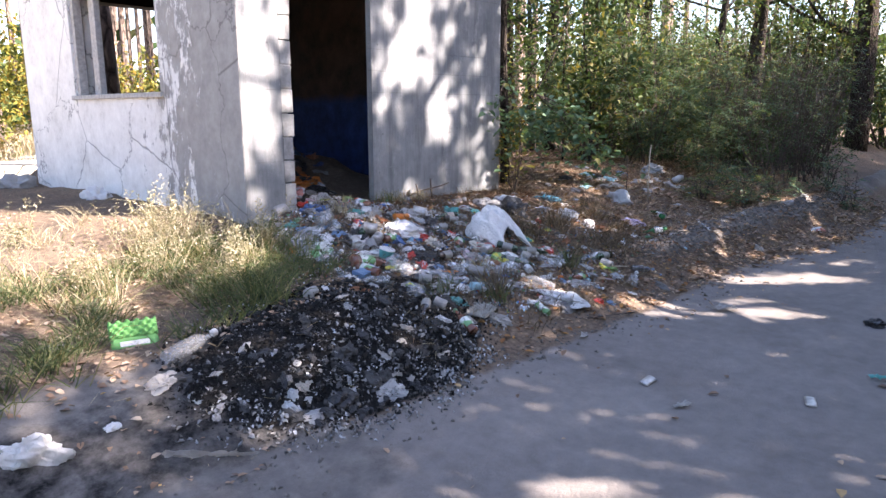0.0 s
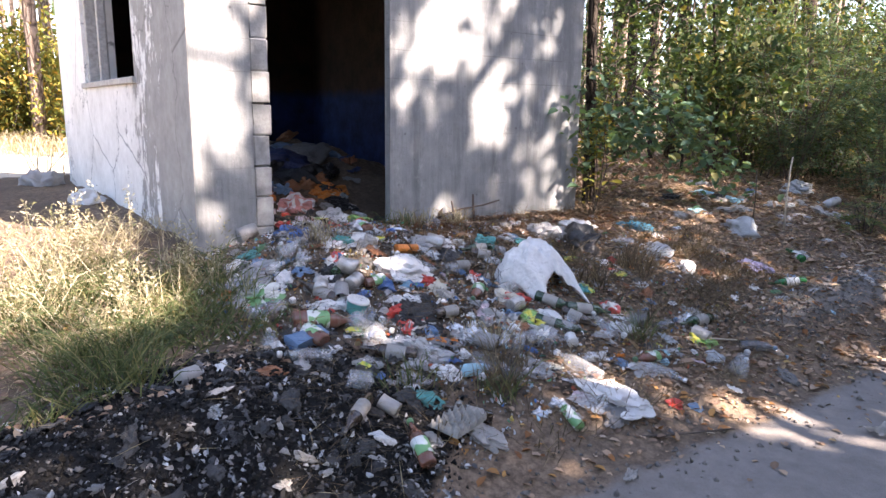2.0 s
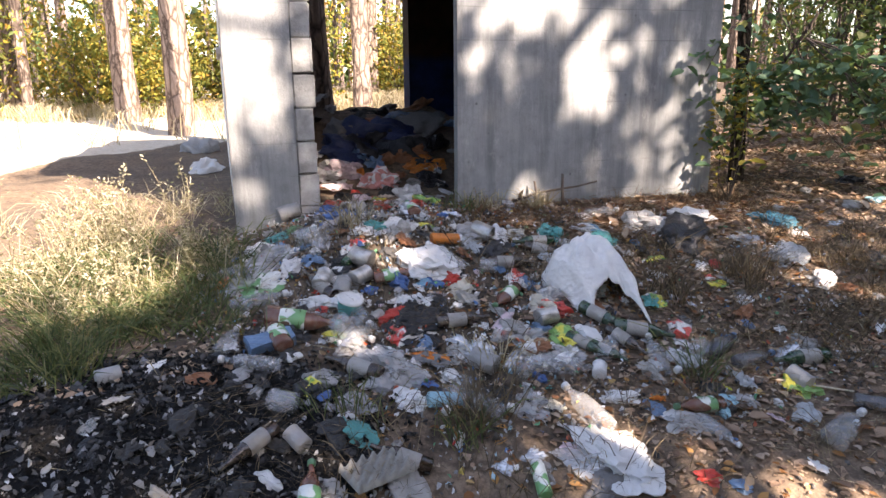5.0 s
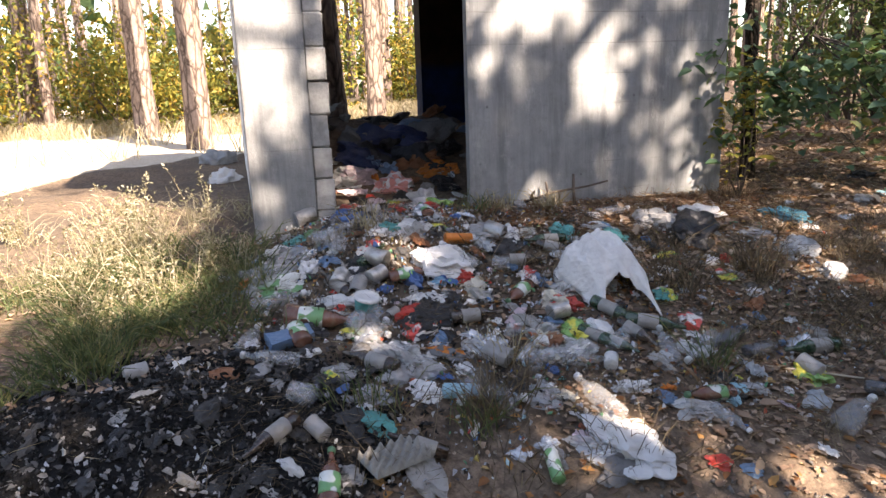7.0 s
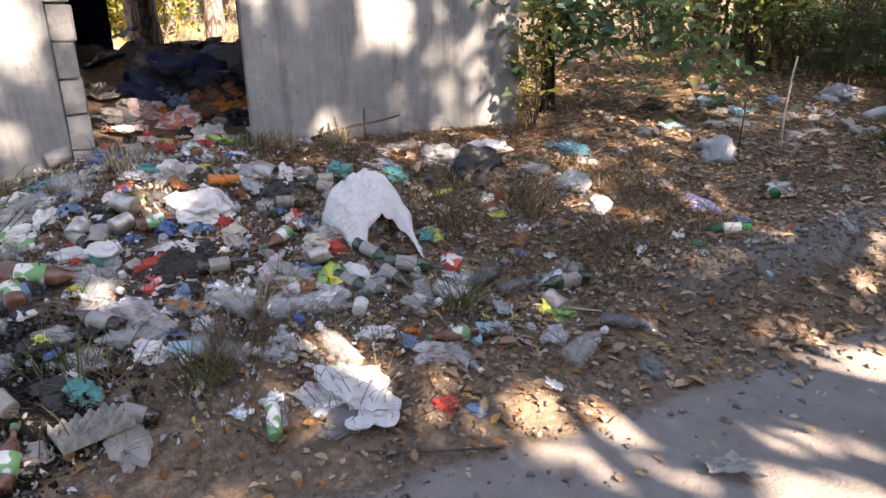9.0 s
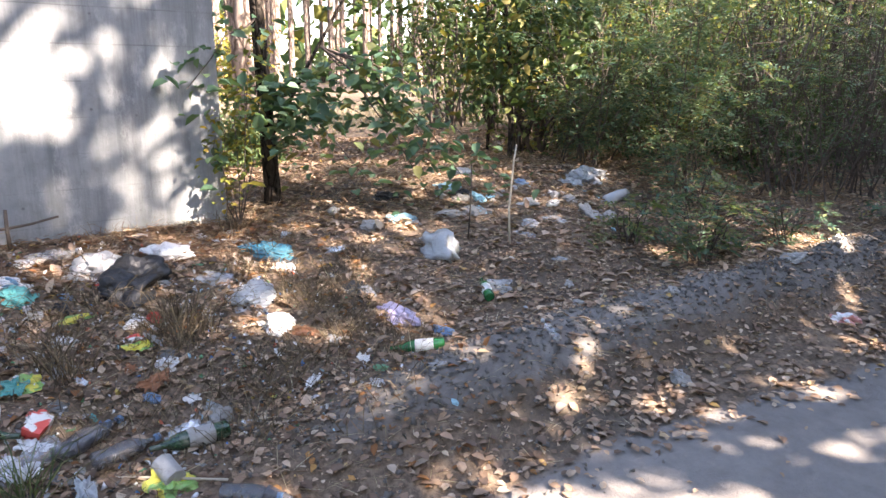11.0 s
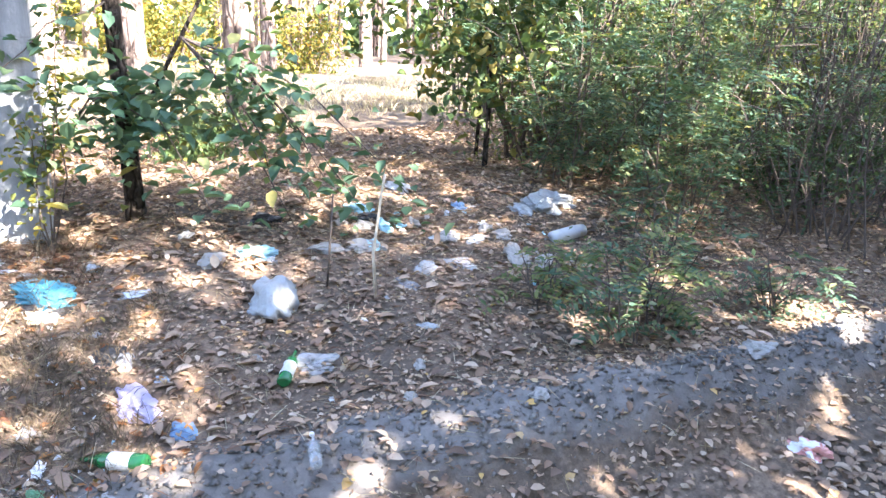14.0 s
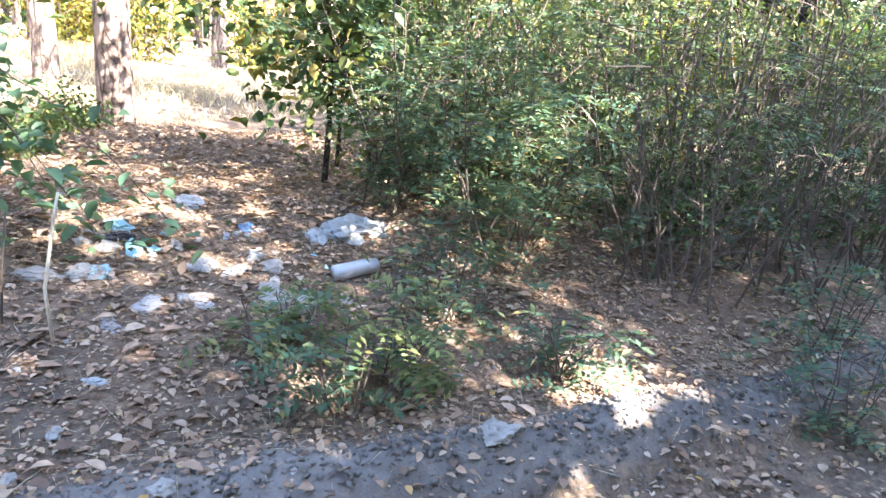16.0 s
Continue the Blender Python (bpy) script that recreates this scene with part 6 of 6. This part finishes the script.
def fill(n, x0, x1, y0, y1, weight, palette, lo, hi, where, group):
    done = 0
    while done < n:
        x, y = rh.uniform(x0, x1), rh.uniform(y0, y1)
        if Y0 - 0.1 < y < Y0 + WT + 0.1 and not DOOR0 + 0.06 < x < DOOR1 - 0.06:
            continue
        if rh.random() > weight(x, y):
            continue
        col = rh.choice(palette)
        size = lerp(lo, hi, rh.random() ** 2)
        nm = {"film": "plastic_film", "dirty": "paper_scrap", "cream": "paper_scrap", "white": "plastic_scrap", "bluewhite": "plastic_scrap", "foil": "foil_scrap", "darkgrey": "rag", "rust": "cardboard_scrap", "burnt": "burnt_scrap"}.get(col, "wrapper")
        bag(x, y, size, col, rh.choice((0.1, 0.15, 0.18, 0.3, 0.45, 0.65)), "crumpled %s scrap %s" % (WORDS[col], where), group, nm)
        done += 1


MIXED = ["white"] * 17 + ["dirty"] * 7 + ["film"] * 10 + ["grey"] * 3 + ["bluewhite"] * 5 + ["darkgrey"] * 3 + ["black"] * 8 + ["burnt"] * 4 + ["rust"] * 4 + ["cream"] * 3 + ["foil"] * 3 + ["pinkish"] * 3 + ["bluegrey", "bluegrey", "blue", "blue", "skyblue", "teal", "red", "red", "orange", "yellowg", "redwhite", "redwhite", "greenp"]
fill(560, 1.6, 6.2, 2.4, 5.3, off_ash, MIXED, 0.035, 0.17, "in the rubbish heap", "scraps of the heap")
fill(45, 2.9, 4.0, 5.2, 6.6, heap_weight, MIXED, 0.10, 0.28, "in the doorway of the hut", "scraps in the doorway")
fill(40, 2.9, 4.6, 6.4, 9.0, heap_weight, ["darkgrey", "black", "burnt", "rust", "navy", "bluegrey", "darkgrey", "black", "dirty"], 0.16, 0.42, "heaped inside the hut", "scraps inside the hut")
for i in range(34):
    while True:
        x, y = rh.uniform(2.1, 5.2), rh.uniform(2.6, 4.8)
        if rh.random() < heap_weight(x, y):
            break
    k = rh.choice(("clear", "clear", "clear", "clear", "brown_pet", "darkgreen", "dark", "clear"))
    bottle(x, y, rh.uniform(0.2, 0.3), k, rh.uniform(0, 360), "discarded %s bottle in the rubbish heap" % {"clear": "clear plastic", "smoke": "smoky plastic", "brown_pet": "brown plastic", "darkgreen": "dark green glass", "dark": "brown glass"}[k])
for i in range(12):
    while True:
        x, y = rh.uniform(2.1, 4.8), rh.uniform(2.7, 4.8)
        if rh.random() < heap_weight(x, y):
            break
    k = rh.choice(("tin", "greycup", "glass", "tin", "glass"))
    can(x, y, rh.uniform(0.08, 0.12), k, rh.uniform(0, 360), "discarded %s in the rubbish heap" % {"tin": "rusty tin can", "greycup": "grey plastic cup", "whitecap": "white plastic cup", "glass": "clear plastic jar"}[k])
ASHES = ["burnt"] * 16 + ["grey", "dirty"] + ["black"] * 12 + ["film"] * 2


def ash_weight(x, y):
    return smooth(1.35, 0.6, ((x - 1.75) / 1.05) ** 2 + ((y - 3.0) / 0.68) ** 2)


fill(200, 0.5, 3.0, 2.2, 3.9, ash_weight, ASHES, 0.03, 0.11, "on the burnt patch", "scraps on the ash")
fill(75, 0.7, 2.9, 2.25, 3.3, lambda x, y: ash_weight(x, y) * smooth(3.1, 2.6, y), ["grey", "dirty", "bluewhite", "film", "darkgrey", "burnt"], 0.025, 0.075, "on the ash rim", "scraps on the ash")
fill(60, 5.0, 9.6, 2.6, 5.6, lambda x, y: 0.15 + 0.85 * math.exp(-((x - 8.2) / 0.8) ** 2 - ((y - 4.5) / 0.5) ** 2), ["bluewhite", "dirty", "film", "white", "dirty", "cyan"], 0.04, 0.12, "among the fallen leaves", "scraps under the bushes")


def mat_confetti(name, stops):
    k = Mat(name, rough=0.9, spec=0.12)
    k.color(k.mix(k.ramp(k.noise(60, 4, 0.7), [(0.45, 0.0), (0.7, 0.5)]), k.ramp(k.random(True), stops, "CONSTANT"), (0.06, 0.052, 0.045)))
    return k.m


BITS = mat_confetti("mixed_scraps", [(0.0, (0.64, 0.64, 0.64)), (0.13, (0.36, 0.36, 0.36)), (0.24, (0.70, 0.69, 0.66)), (0.33, (0.10, 0.085, 0.07)), (0.48, (0.24, 0.20, 0.16)), (0.58, (0.04, 0.04, 0.04)), (0.70, (0.46, 0.42, 0.36)), (0.78, (0.10, 0.22, 0.45)), (0.81, (0.10, 0.09, 0.085)), (0.88, (0.52, 0.14, 0.08)), (0.91, (0.14, 0.34, 0.18)), (0.94, (0.40, 0.58, 0.64)), (0.98, (0.60, 0.45, 0.12))])
CINDER = mat_confetti("cinders", [(0.0, (0.008, 0.008, 0.008)), (0.5, (0.022, 0.021, 0.021)), (0.74, (0.05, 0.049, 0.048)), (0.88, (0.11, 0.109, 0.108)), (0.96, (0.24, 0.238, 0.236)), (0.995, (0.42, 0.42, 0.42))])


ASHBITS = mat_confetti("pale_ash", [(0.0, (0.10, 0.10, 0.10)), (0.3, (0.22, 0.22, 0.22)), (0.6, (0.38, 0.38, 0.38)), (0.85, (0.60, 0.60, 0.60))])


def lumps(name, p, size, mat, rng, label, category):
    """Small angular lumps."""
    n = len(p)
    base = np.array([(1, 0, 0), (-1, 0, 0), (0, 1, 0), (0, -1, 0), (0, 0, 1), (0, 0, -0.5)], dtype=float)
    s = size * rng.uniform(0.3, 1.0, (n, 1, 1)) ** 1.5
    co = p[:, None, :] + base[None] * s * rng.uniform(0.5, 1.3, (n, 6, 3)) + rng.normal(size=(n, 6, 3)) * s * 0.25
    tri = np.array(((0, 2, 4), (2, 1, 4), (1, 3, 4), (3, 0, 4), (2, 0, 5), (1, 2, 5), (3, 1, 5), (0, 3, 5)))
    tris = (np.arange(n)[:, None, None] * 6 + tri[None]).reshape(-1, 3)
    tagged(new(name, fast_mesh(name, co.reshape(-1, 3), tris, mat)), label, category, kind="stuff")


p, r = scatter(12000, 0.5, 3.1, 2.1, 4.0, 81, ash_weight)
lumps("cinders", p, 0.013, CINDER, r, "black cinders and grey ash flakes of a burnt heap", "ash")
p, r = scatter(900, 0.4, 3.1, 2.1, 4.0, 82, ash_weight)
p[:, 2] += 0.01
tagged(new("ash_flakes", leaves("ash_flakes", p, r.normal(size=p.shape), 0.035, 0.7, CINDER, r, broad=True, up=0.5, fold=0.4)), "charred flakes of paper and plastic", "ash", kind="stuff")
p, r = scatter(900, 0.5, 3.0, 2.2, 3.9, 90, ash_weight)
lumps("charred_lumps", p, 0.024, CINDER, r, "larger charred lumps and half-burnt plastic in the ash", "ash")
litter("charred_stalks", 900, 0.5, 3.0, 2.2, 3.9, 91, 0.07, ash_weight, "charred stalks and wire in the ash", CINDER, 0.03, 0.02, False)
p, r = scatter(1500, 0.4, 3.1, 2.1, 4.0, 86, lambda x, y: smooth(1.7, 0.9, ((x - 1.75) / 1.05) ** 2 + ((y - 3.0) / 0.68) ** 2) * (0.1 + 0.9 * smooth(3.0, 2.55, y)) * smooth(0.35, 0.6, 0.5 + fbm(x * 4, y * 4, 8)))
p[:, 2] += 0.012
tagged(new("pale_ash", leaves("pale_ash", p, r.normal(size=p.shape), 0.026, 0.6, ASHBITS, r, broad=True, up=0.5, fold=0.5)), "pale ash flakes and half-burnt scraps", "ash", kind="stuff")
p, r = scatter(5200, 1.6, 6.2, 2.3, 4.95, 83, off_ash)
p[:, 2] += r.uniform(0, 0.03, len(p))
tagged(new("small_rubbish", leaves("small_rubbish", p, r.normal(size=p.shape), 0.025, 0.55, BITS, r, broad=True, up=0.5, fold=0.5)), "small torn bits of plastic, paper and foil", "litter", kind="stuff")
p, r = scatter(1800, 1.6, 6.2, 2.3, 4.95, 84, off_ash)
lumps("broken_bits", p, 0.021, BITS, r, "small broken bits of plastic and rubble", "litter")
p, r = scatter(700, -1.0, 6.5, 1.6, 2.5, 85, lambda x, y: smooth(-0.5, 0.1, y - edge_y(x)))
lumps("clods", p, 0.02, M_GROUND, r, "small clods of earth along the road edge", "soil")
p, r = scatter(3200, 4.8, 12.0, 2.0, 3.2, 92, berm)
lumps("berm_clods", p, 0.022, M_GROUND, r, "crumbling clods of dark soil on the berm", "soil")
